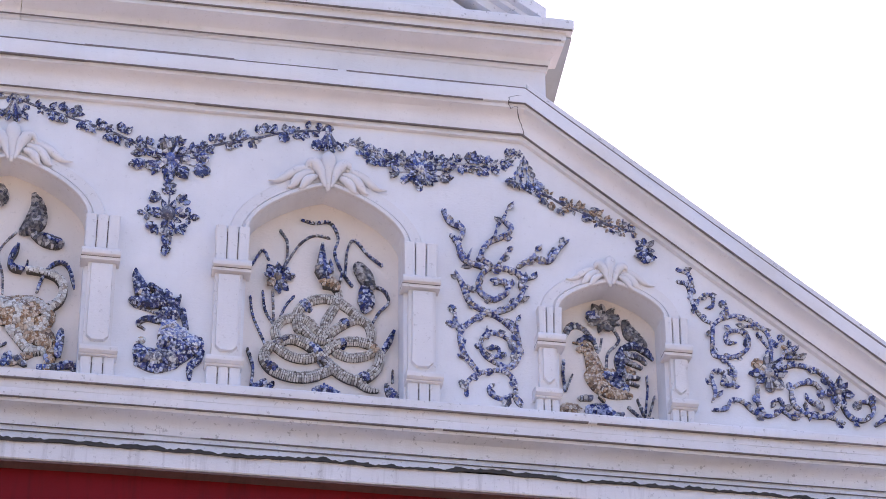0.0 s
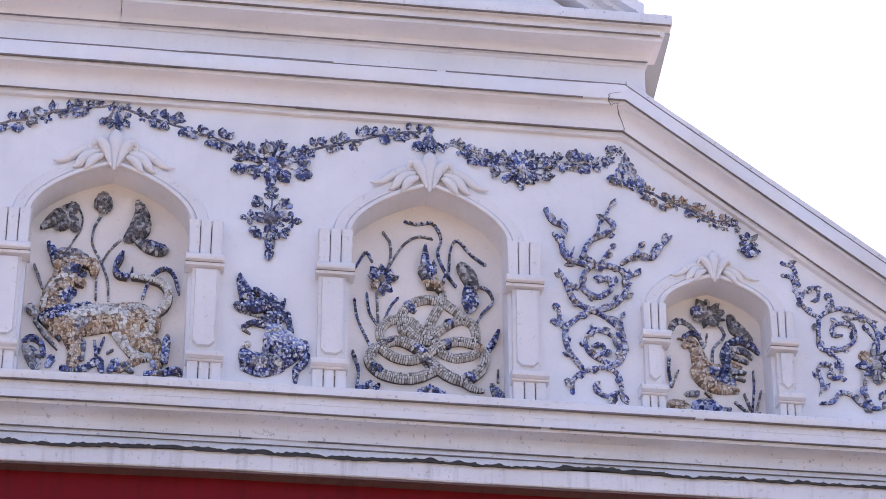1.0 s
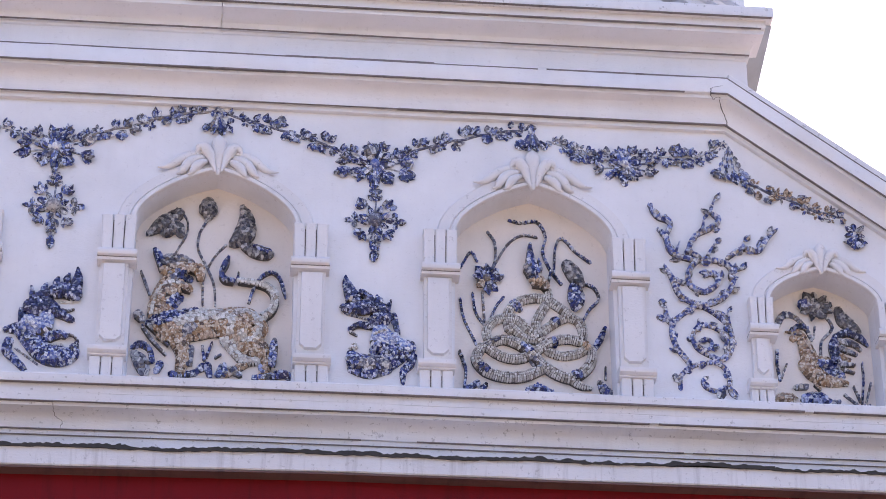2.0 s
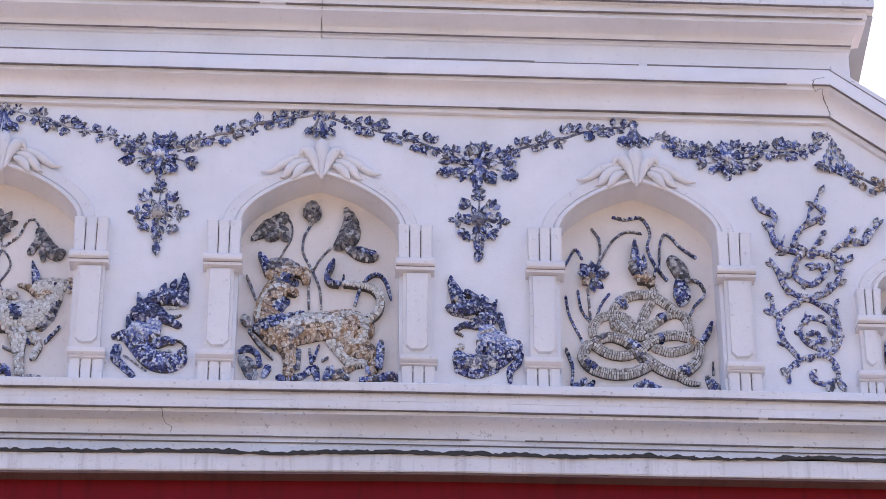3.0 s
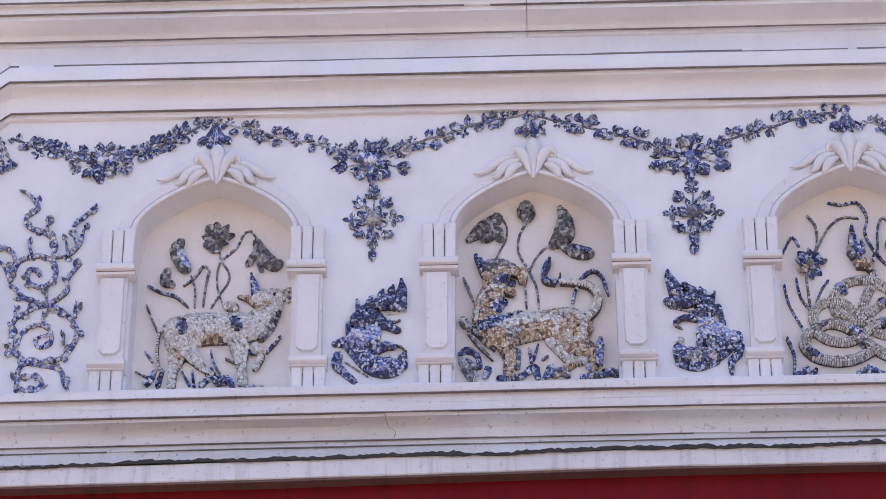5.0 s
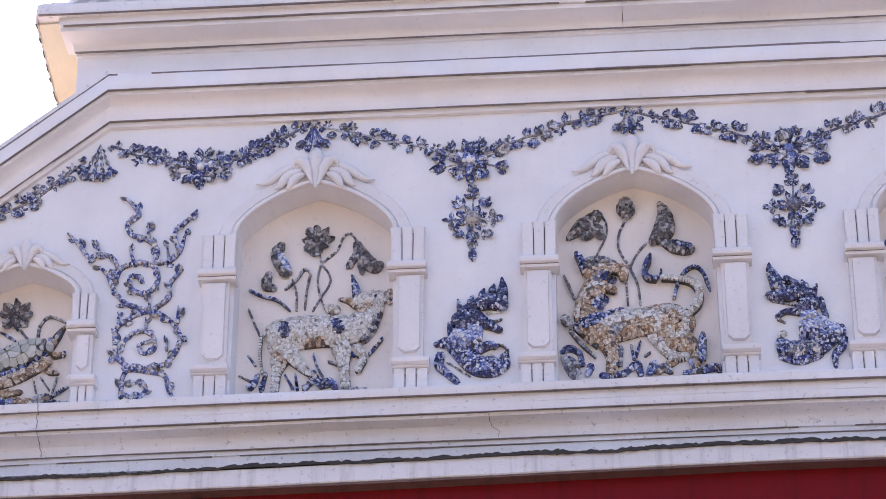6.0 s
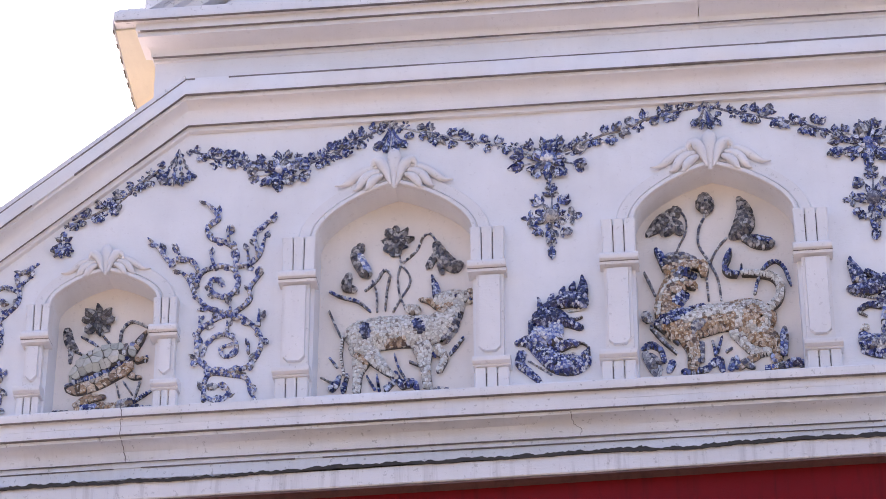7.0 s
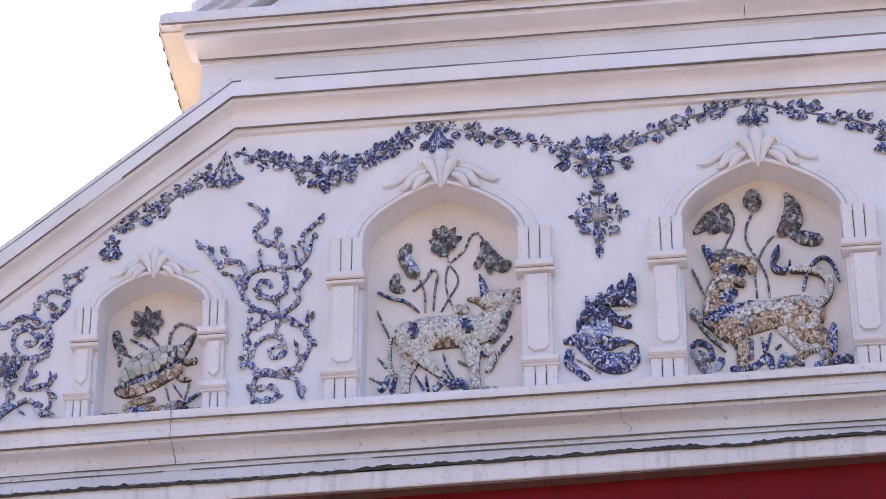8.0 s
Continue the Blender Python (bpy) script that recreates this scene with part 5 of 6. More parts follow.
def corner_west():
    s = []
    s.append(('vine', (-3.818, 9.389, 0.008), (-3.884, 9.346, 0.02), (-3.942, 9.313, 0.02), (-3.921, 9.227, 0.02), (-3.923, 9.142, 0.02), (-3.986, 9.066, 0.02), (-4.028, 9.026, 0.02)))
    s.append(('vine', (-3.928, 9.21, 0.017), (-3.998, 9.244, 0.017), (-4.05, 9.219, 0.017), (-4.037, 9.154, 0.017), (-4.005, 9.168, 0.009)))
    s.append(('vine', (-4.028, 9.026, 0.018), (-4.123, 9.083, 0.018), (-4.199, 9.081, 0.018), (-4.256, 9.035, 0.018), (-4.301, 9.028, 0.018), (-4.378, 9.044, 0.009)))
    s.append(('vine', (-4.107, 9.071, 0.017), (-4.115, 9.173, 0.006)))
    s.append(('vine', (-3.919, 9.247, 0.014), (-3.869, 9.291, 0.005)))
    s.append(('vine', (-4.028, 9.026, 0.018), (-4.0, 8.95, 0.018), (-4.019, 8.902, 0.009)))
    s.append(('vine', (-4.05, 9.02, 0.018), (-4.133, 9.01, 0.018), (-4.206, 8.978, 0.018), (-4.215, 8.895, 0.018), (-4.149, 8.828, 0.018), (-4.059, 8.828, 0.018), (-4.008, 8.868, 0.018)))
    s.append(('vine', (-4.132, 9.001, 0.015), (-4.079, 8.939, 0.015), (-4.117, 8.898, 0.015), (-4.151, 8.927, 0.009)))
    s.append(('vine', (-4.014, 8.835, 0.018), (-4.086, 8.79, 0.018), (-4.11, 8.707, 0.018), (-4.126, 8.626, 0.018), (-4.045, 8.637, 0.018), (-3.986, 8.652, 0.018), (-3.988, 8.721, 0.008)))
    s.append(('vine', (-4.007, 8.634, 0.017), (-3.98, 8.57, 0.017), (-3.975, 8.502, 0.008)))
    s.append(('vine', (-4.224, 8.668, 0.018), (-4.22, 8.586, 0.018), (-4.236, 8.506, 0.018), (-4.314, 8.447, 0.012)))
    s.append(('vine', (-4.256, 8.467, 0.017), (-4.171, 8.525, 0.017), (-4.098, 8.554, 0.017), (-4.05, 8.507, 0.017), (-4.024, 8.46, 0.017), (-3.955, 8.463, 0.008)))
    s.append(('vine', (-3.993, 9.067, 0.012), (-4.019, 9.102, 0.005)))
    s.append(('vine', (-4.153, 8.493, 0.012), (-4.119, 8.466, 0.005)))
    s.append(('vine', (-4.316, 8.839, 0.015), (-4.386, 8.961, 0.015), (-4.477, 8.95, 0.015), (-4.48, 8.818, 0.015), (-4.399, 8.746, 0.009)))
    s.append(('vine', (-4.315, 8.642, 0.015), (-4.403, 8.615, 0.015), (-4.454, 8.521, 0.015), (-4.557, 8.495, 0.009)))
    return s


def guardian_west_strokes():
    s = []
    s.append(('blue', (-1.087, 8.71, 0.0186), (-1.016, 8.713, 0.0403), (-0.948, 8.646, 0.0527), (-0.872, 8.573, 0.062), (-0.789, 8.555, 0.062), (-0.726, 8.572, 0.0434), (-0.704, 8.62, 0.0186)))
    s.append(('blue', (-1.066, 8.638, 0.0279), (-1.073, 8.58, 0.0279), (-1.024, 8.525, 0.0217), (-0.981, 8.481, 0.0186), (-0.956, 8.446, 0.0093)))
    s.append(('paleblue', (-0.96, 8.745, 0.062), (-0.898, 8.721, 0.0558), (-0.878, 8.79, 0.0496)))
    s.append(('navy', (-0.898, 8.968, 0.0217), (-0.888, 9.003, 0.0093)))
    s.append(('navy', (-0.835, 9.008, 0.0217), (-0.825, 9.043, 0.0093)))
    s.append(('navy', (-0.778, 9.033, 0.0217), (-0.768, 9.068, 0.0093)))
    s.append(('navy', (-1.003, 8.768, 0.0248), (-1.009, 8.825, 0.0217)))
    s.append(('navy', (-0.952, 8.85, 0.0558), (-0.883, 8.861, 0.0527), (-0.803, 8.818, 0.0279), (-0.738, 8.783, 0.0186)))
    s.append(('grey', (-0.815, 8.857, 0.0155), (-0.772, 8.837, 0.0124), (-0.728, 8.849, 0.0062)))
    s.append(('navy', (-0.933, 8.917, 0.0248), (-0.857, 8.945, 0.0372), (-0.782, 8.962, 0.0496), (-0.726, 8.938, 0.0403)))
    s.append(('navy', (-0.732, 8.974, 0.0403), (-0.718, 9.037, 0.0279), (-0.723, 9.102, 0.0093)))
    s.append(('navy', (-0.958, 8.915, 0.0186), (-0.964, 8.958, 0.0124), (-0.97, 8.983, 0.00465)))
    s.append(('+cream', (-0.805, 8.892, 0.0093), (-0.733, 8.899, 0.0093)))
    s.append(('blue', (-0.861, 8.663, 0.0279), (-0.799, 8.688, 0.0248), (-0.762, 8.679, 0.0155)))
    s.append(('+cream', (-0.856, 8.621, 0.0124), (-0.778, 8.631, 0.0124)))
    s.append(('grey', (-0.777, 8.693, 0.0062), (-0.724, 8.684, 0.0062), (-0.691, 8.647, 0.0062)))
    s.append(('blue', (-0.72, 8.6, 0.0248), (-0.704, 8.634, 0.0124)))
    s.append(('+paleblue', (-0.857, 8.534, 0.0217), (-0.807, 8.549, 0.0217)))
    s.append(('+grey', (-1.026, 8.595, 0.0093), (-0.949, 8.539, 0.0093), (-0.903, 8.505, 0.0093)))
    s.append(('+paleblue', (-0.978, 8.774, 0.0186), (-0.916, 8.715, 0.0217)))
    return s


def guardian_east_strokes():
    s = []
    s.append(('blue', (0.789, 8.645, 0.0279), (0.824, 8.595, 0.0589), (0.904, 8.586, 0.062), (0.984, 8.611, 0.062), (1.057, 8.679, 0.0651), (1.107, 8.703, 0.0434)))
    s.append(('blue', (0.788, 8.558, 0.0248), (0.887, 8.529, 0.0279), (0.991, 8.563, 0.0279)))
    s.append(('blue', (1.126, 8.648, 0.0279), (1.114, 8.598, 0.0248), (1.078, 8.554, 0.0217), (1.076, 8.485, 0.0124)))
    s.append(('paleblue', (0.956, 8.785, 0.0527), (0.951, 8.721, 0.0589), (1.013, 8.739, 0.0558)))
    s.append(('+blue', (0.912, 8.677, 0.0248), (0.989, 8.667, 0.031), (1.039, 8.656, 0.0248)))
    s.append(('navy', (1.022, 8.895, 0.0186), (1.046, 8.783, 0.0155)))
    s.append(('navy', (0.917, 8.86, 0.0403), (0.973, 8.878, 0.0465)))
    s.append(('navy', (0.781, 8.802, 0.0139), (0.83, 8.83, 0.017), (0.899, 8.824, 0.0217)))
    s.append(('grey', (0.782, 8.785, 0.0124), (0.82, 8.762, 0.00775)))
    s.append(('navy', (0.744, 8.931, 0.0248), (0.822, 8.929, 0.0403), (0.89, 8.947, 0.0465), (0.959, 8.933, 0.0341)))
    s.append(('navy', (0.795, 8.987, 0.0434), (0.775, 9.043, 0.0341), (0.755, 9.092, 0.0217), (0.751, 9.131, 0.00775)))
    s.append(('navy', (0.984, 8.935, 0.0217), (1.005, 8.986, 0.00775)))
    s.append(('+grey', (0.754, 8.899, 0.0093), (0.845, 8.877, 0.0093), (0.907, 8.866, 0.0093)))
    s.append(('+cream', (0.771, 8.972, 0.0124), (0.783, 8.979, 0.0124)))
    s.append(('+cream', (0.919, 8.768, 0.0155), (0.987, 8.787, 0.0124)))
    s.append(('+cream', (0.797, 8.691, 0.0217), (0.809, 8.699, 0.0217)))
    s.append(('+grey', (0.861, 8.58, 0.0279), (0.944, 8.602, 0.0279), (0.991, 8.57, 0.0186)))
    s.append(('+paleblue', (1.056, 8.728, 0.0279), (1.101, 8.688, 0.0279)))
    s.append(('navy', (0.889, 8.993, 0.0217), (0.841, 9.029, 0.0186)))
    s.append(('navy', (0.946, 8.975, 0.0186), (0.926, 9.006, 0.0093)))
    return s


def tortoise_strokes():
    s = []
    s.append(('tan', (-3.649, 8.672, 0.0248), (-3.583, 8.657, 0.0372), (-3.48, 8.689, 0.0403), (-3.385, 8.737, 0.0403), (-3.303, 8.785, 0.0372)))
    s.append(('shell', (-3.626, 8.731, 0.0248), (-3.564, 8.792, 0.0589), (-3.482, 8.837, 0.0775), (-3.392, 8.866, 0.0713), (-3.308, 8.882, 0.0527)))
    s.append(('+blue', (-3.644, 8.697, 0.0124), (-3.525, 8.728, 0.0155), (-3.413, 8.771, 0.0155), (-3.312, 8.825, 0.0124)))
    s.append(('+grey', (-3.319, 8.919, 0.0124), (-3.326, 8.855, 0.0124)))
    s.append(('blue', (-3.284, 8.931, 0.0155), (-3.289, 8.838, 0.0186)))
    s.append(('tan', (-3.282, 8.88, 0.0248), (-3.246, 8.95, 0.0248), (-3.215, 9.002, 0.0124)))
    s.append(('+grey', (-3.248, 8.929, 0.0124), (-3.227, 8.978, 0.0093)))
    s.append(('tan', (-3.259, 8.825, 0.0248), (-3.201, 8.831, 0.0155)))
    s.append(('navy', (-3.207, 8.814, 0.0093), (-3.199, 8.846, 0.0093)))
    s.append(('tan', (-3.309, 8.767, 0.0248), (-3.274, 8.722, 0.0186), (-3.228, 8.715, 0.0124)))
    return s


def tortoise_plants():
    s = []
    s.append(('leaf', (-3.67, 9.034, 0.025), (-3.654, 8.966, 0.031), (-3.618, 8.914, 0.022)))
    s.append(('grey', (-3.642, 8.949, 0.022), (-3.643, 8.832, 0.009)))
    s.append(('grey', (-3.617, 8.905, 0.012), (-3.567, 8.877, 0.009)))
    s.append(('blue', (-3.585, 8.995, 0.008), (-3.546, 8.972, 0.012), (-3.486, 8.928, 0.009)))
    s.append(('grey', (-3.486, 9.038, 0.011), (-3.448, 8.977, 0.011), (-3.404, 8.924, 0.011)))
    s.append(('grey', (-3.362, 8.926, 0.012), (-3.349, 9.028, 0.012), (-3.294, 9.075, 0.012), (-3.199, 9.031, 0.008)))
    s.append(('grey', (-3.368, 8.681, 0.008), (-3.346, 8.598, 0.008)))
    s.append(('grey', (-3.328, 8.695, 0.008), (-3.272, 8.609, 0.008)))
    s.append(('grey', (-3.231, 8.688, 0.008), (-3.256, 8.592, 0.008)))
    s.append(('blue', (-3.162, 8.631, 0.009), (-3.212, 8.597, 0.014), (-3.262, 8.56, 0.009)))
    return s


def tortoise_ground():
    s = []
    s.append(('grey', (-3.706, 8.516, 0.022), (-3.639, 8.512, 0.018)))
    s.append(('tan', (-3.582, 8.549, 0.031), (-3.524, 8.594, 0.028), (-3.436, 8.604, 0.018)))
    s.append(('blue', (-3.551, 8.53, 0.028), (-3.476, 8.533, 0.031)))
    s.append(('tan', (-3.462, 8.541, 0.028), (-3.372, 8.535, 0.028)))
    s.append(('grey', (-3.343, 8.549, 0.025), (-3.285, 8.561, 0.028)))
    s.append(('blue', (-3.268, 8.528, 0.018), (-3.164, 8.521, 0.012)))
    return s

# ---- things on the wall ----
def figure(name, strokes, y0, size, depth, label, category, seed, sizes=None, group="", layer=0.0012):
    """An animal figure in porcelain mosaic: one mesh."""
    lines, shards, mats = mosaic(strokes, y0, size, depth, random.Random(seed), sizes=sizes, layer=layer)
    bm = bmesh.new()
    for k, pts in enumerate(lines):
        if strokes[k][0][0] != "+":
            half_tube(bm, pts, y0, depth * 0.92, lift=k * layer)
    for verts, faces, m in shards:
        vs = [bm.verts.new(v) for v in verts]
        for f in faces:
            bm.faces.new([vs[i] for i in f]).material_index = m
    return tagged(part(name, bm, mats), label, category, group)


def relief(name, strokes, y0, size, depth, label, category, seed, group="", roll="stem"):
    """Plants and scrolls in porcelain mosaic: rolls of mortar, and each shard a piece of its own."""
    lines, shards, mats = mosaic(strokes, y0, size, depth, random.Random(seed))
    ob = holder(name, strokes[0][1][0], y0, min(p[1] for s in strokes for p in s[1:]), label, category, group)
    for pts in lines:
        bm = bmesh.new()
        half_tube(bm, pts, y0, depth * 0.92)
        smooth(part(roll, bm, MORTAR, ob), 60)
    for verts, faces, m in shards[:300]:
        bm = bmesh.new()
        vs = [bm.verts.new(v) for v in verts]
        for f in faces:
            bm.faces.new([vs[i] for i in f])
        part("shard", bm, mats[m], ob)
    if strokes[0][0] == "vine":
        sprout(ob, lines, y0, random.Random(seed + 500))
    if shards[300:]:
        bm = bmesh.new()
        for verts, faces, m in shards[300:]:
            vs = [bm.verts.new(v) for v in verts]
            for f in faces:
                bm.faces.new([vs[i] for i in f]).material_index = m
        tagged(part("shard_rest", bm, mats, ob), kind="stuff")
    return ob


def leaf_mesh(kind):
    """A leaf set from six splinters of crockery either side of a midrib, tip up, 1 long."""
    rng = random.Random(kind)
    bm = bmesh.new()
    w = rng.uniform(0.24, 0.36)
    cuts = [(0.0, 0.10), (0.33, w), (0.68, w * 0.85), (1.0, 0.03)] if kind % 3 else [(0.0, 0.14), (0.38, w * 1.15), (0.78, w * 1.0), (0.98, 0.10)]
    for s in (-1, 1):
        for (z0, o0), (z1, o1) in zip(cuts, cuts[1:]):
            j = lambda a: rng.uniform(-a, a)
            g = 0.018
            tilt = rng.uniform(0.02, 0.24)
            q = [(s * g, z0 + g), (s * max(g + 0.02, o0 - g + j(0.05)), z0 + g + j(0.05)), (s * max(g + 0.02, o1 - g + j(0.05)), z1 - g + j(0.05)), (s * g, z1 - g)]
            lo = [bm.verts.new((x, 0.02, z)) for x, z in q]
            hi = [bm.verts.new((x * 0.93, -0.24 + tilt * abs(x) / w + j(0.06), z)) for x, z in q]
            bm.faces.new(hi)
            for k in range(4):
                bm.faces.new((lo[k], lo[(k + 1) % 4], hi[(k + 1) % 4], hi[k]))
    bmesh.ops.recalc_face_normals(bm, faces=bm.faces)
    n = len(bm.faces)
    bed = [bm.verts.new((x, y, z)) for x, z in ((0, -0.03), (w * 0.9, 0.36), (w * 0.72, 0.68), (0, 0.97), (-w * 0.72, 0.68), (-w * 0.9, 0.36)) for y in (0.03, -0.10)]
    bm.faces.new(bed[1::2]).material_index = 1
    for k in range(6):
        bm.faces.new((bed[2 * k], bed[(2 * k + 2) % 12], bed[(2 * k + 3) % 12], bed[2 * k + 1])).material_index = 1
    me = bpy.data.meshes.new("porcelain_leaf")
    bm.to_mesh(me)
    bm.free()
    return me


LEAVES = {}
for tone in ("blue", "grey", "tan", "leaf", "paleblue", "vine"):
    LEAVES[tone] = []
    for kind in range(6):
        me = leaf_mesh(kind)
        me.materials.append(TONES[tone])
        me.materials.append(MORTAR)
        LEAVES[tone].append(me)


def put_leaf(parent, rng, tone, x, y, z, turn, length, name="porcelain_leaf"):
    """One leaf of porcelain with its root at x, z; turn: degrees clockwise from upright."""
    ob = new(name, rng.choice(LEAVES[tone]))
    ob.parent = parent
    ob.matrix_parent_inverse = parent.matrix_world.inverted()
    ob.matrix_basis = Matrix.Translation((x, y, z)) @ Euler((radians(rng.uniform(-6, 14)), radians(turn), radians(rng.uniform(-16, 16)))).to_matrix().to_4x4() @ Matrix.Diagonal((length * rng.uniform(0.9, 1.3), length * 0.8, length, 1))
    return ob


def dome(bm, x, y, z, r, out, seg=10, ribs=0.0):
    rows = []
    for k in range(4):
        t = k / 4 * math.pi / 2
        rows.append([bm.verts.new((x + r * math.cos(t) * (1 + (ribs if q % 2 else 0)) * math.cos(2 * math.pi * q / seg), y - out * math.sin(t), z + r * math.cos(t) * (1 + (ribs if q % 2 else 0)) * math.sin(2 * math.pi * q / seg))) for q in range(seg)])
    tip = bm.verts.new((x, y - out, z))
    for a, b in zip(rows, rows[1:]):
        for q in range(seg):
            bm.faces.new((a[q], a[(q + 1) % seg], b[(q + 1) % seg], b[q]))
    for q in range(seg):
        bm.faces.new((rows[-1][q], rows[-1][(q + 1) % seg], tip))


def sprout(ob, lines, y0, rng):
    """Small pointed leaves that spring from the vines."""
    for pts in lines:
        side = rng.choice((-1, 1))
        run = rng.uniform(0.03, 0.07)
        for a, b in zip(pts, pts[1:]):
            run -= float(np.hypot(b[0] - a[0], b[1] - a[1]))
            if run < 0:
                run = rng.uniform(0.05, 0.105)
                side = -side if rng.random() < 0.7 else side
                way = math.degrees(math.atan2(b[0] - a[0], b[1] - a[1]))
                t = radians(way + 90 * side)
                put_leaf(ob, rng, rng.choice(("vine", "vine", "blue", "grey")), b[0] + math.sin(t) * b[2] * 0.5, y0 - 0.004, b[1] + math.cos(t) * b[2] * 0.5, way + side * rng.uniform(12, 36), rng.uniform(0.036, 0.070))


def pick(rng, tones):
    return rng.choices([t for t, _ in tones], [w for _, w in tones])[0]


MIX = (("blue", 8), ("grey", 2), ("paleblue", 1))


def petals(parent, rng, x, y, z, n, r, length, tones=MIX, start=0.0, name="petal"):
    for i in range(n):
        t = start + 360 * i / n + rng.uniform(-8, 8)
        put_leaf(parent, rng, pick(rng, tones), x + r * math.sin(radians(t)), y, z + r * math.cos(radians(t)), t, length * rng.uniform(0.85, 1.12), name)


def blossom(name, x, y, z, n, length, label, tones=MIX, seed=0, centre="grey"):
    rng = random.Random(seed)
    ob = holder(name, x, y, z, label, "flower ornament", "porcelain flowers")
    petals(ob, rng, x, y, z, n, length * 0.22, length, tones)
    bm = bmesh.new()
    dome(bm, x, y, z, length * 0.32, length * 0.38)
    part("centre", bm, TONES[centre], ob)
    return ob


def sprig(parent, rng, x, y, z, turn, size, tones=MIX, fan=38):
    """Three or four leaves spread from one root."""
    for k in ((-1, 0, 1) if rng.random() < 0.7 else (-1.4, -0.5, 0.5, 1.4)):
        put_leaf(parent, rng, pick(rng, tones), x, y - rng.uniform(0, 0.008), z, turn + fan * k + rng.uniform(-9, 9), size * rng.uniform(0.8, 1.15) * (1 - 0.12 * abs(k)))


def stalk(parent, x0, z0, x1, z1, y, r=0.006):
    bm = bmesh.new()
    half_tube(bm, [(x0, z0, r), ((x0 + x1) / 2 + 0.006, (z0 + z1) / 2, r), (x1, z1, r)], y, 1.0, 5)
    part("stalk", bm, GREY, parent)


def garland(points, y, seed, label, dense=1.1, tones=MIX, size=0.064, swell=0.45):
    """A swag of leaf sprigs and small flowers either side of a wavering stem along (x, z) points."""
    rng = random.Random(seed)
    pts = curve_points([(p[0], p[1], 0.008) for p in points], 8)
    pts = [np.array((x + 0.006 * noise.noise((x * 17, 3, seed)), z + 0.012 * noise.noise((x * 13, 7, seed)), r)) for x, z, r in pts]
    ob = holder("garland", *(points[0][0], y, points[0][1]), label, "garland", "porcelain garlands")
    bm = bmesh.new()
    half_tube(bm, pts, y, 1.0, 5)
    part("stem", bm, GREY, ob)
    runs = np.cumsum([0.0] + [float(np.hypot(b[0] - a[0], b[1] - a[1])) for a, b in zip(pts, pts[1:])])
    at, side = 0.0, rng.choice((-1, 1))
    while at < runs[-1]:
        i = min(len(pts) - 2, int(np.searchsorted(runs, at, "right")) - 1)
        a, b = pts[i], pts[i + 1]
        p = a + (b - a) * (at - runs[i]) / max(1e-6, runs[i + 1] - runs[i])
        run = math.degrees(math.atan2(b[0] - a[0], b[1] - a[1]))
        big = 1 - swell + swell * math.sin(math.pi * at / runs[-1])
        out = radians(run + 90 * side)
        off = rng.uniform(0.004, 0.034) * big
        x, z = p[0] + math.sin(out) * off, p[1] + math.cos(out) * off
        if rng.random() < 0.2:
            petals(ob, rng, x, y, z, 5, 0.008, size * 0.55 * big, tones, rng.uniform(0, 72))
        else:
            sprig(ob, rng, x, y, z, run + side * rng.uniform(15, 70), size * big, tones, rng.uniform(28, 46))
        side = -side if rng.random() < 0.8 else side
        at += rng.uniform(0.026, 0.056) / dense
    return ob


def tassel(x, y, z, seed, label, height=0.14, tones=MIX, wide=1.0):
    """A bunch of hanging cords that flare into bell-shaped ends."""
    rng = random.Random(seed)
    ob = holder("tassel", x, y, z - height, label, "tassel", "porcelain tassels")
    put_leaf(ob, rng, pick(rng, tones), x, y, z + 0.03, 180, 0.06)
    put_leaf(ob, rng, "grey", x - 0.03, y, z + 0.015, 75, 0.055)
    put_leaf(ob, rng, "grey", x + 0.03, y, z + 0.015, -75, 0.055)
    for a in (-26, -9, 9, 26):
        t = radians(a * wide)
        ex, ez = x + math.sin(t) * height * 0.75, z - math.cos(t) * height * 0.75
        bm = bmesh.new()
        half_tube(bm, [(x, z, 0.009), ((x + ex) / 2, (z + ez) / 2, 0.010), (ex, ez, 0.015)], y, 1.1, 5)
        part("cord", bm, TONES[rng.choice(("grey", "blue", "grey"))], ob)
        put_leaf(ob, rng, "blue", ex, y - 0.006, ez + 0.02, 180 - a * 1.3, 0.07)
        put_leaf(ob, rng, pick(rng, tones), ex, y, ez + 0.01, 180 - a * 2.4, 0.05)
    return ob


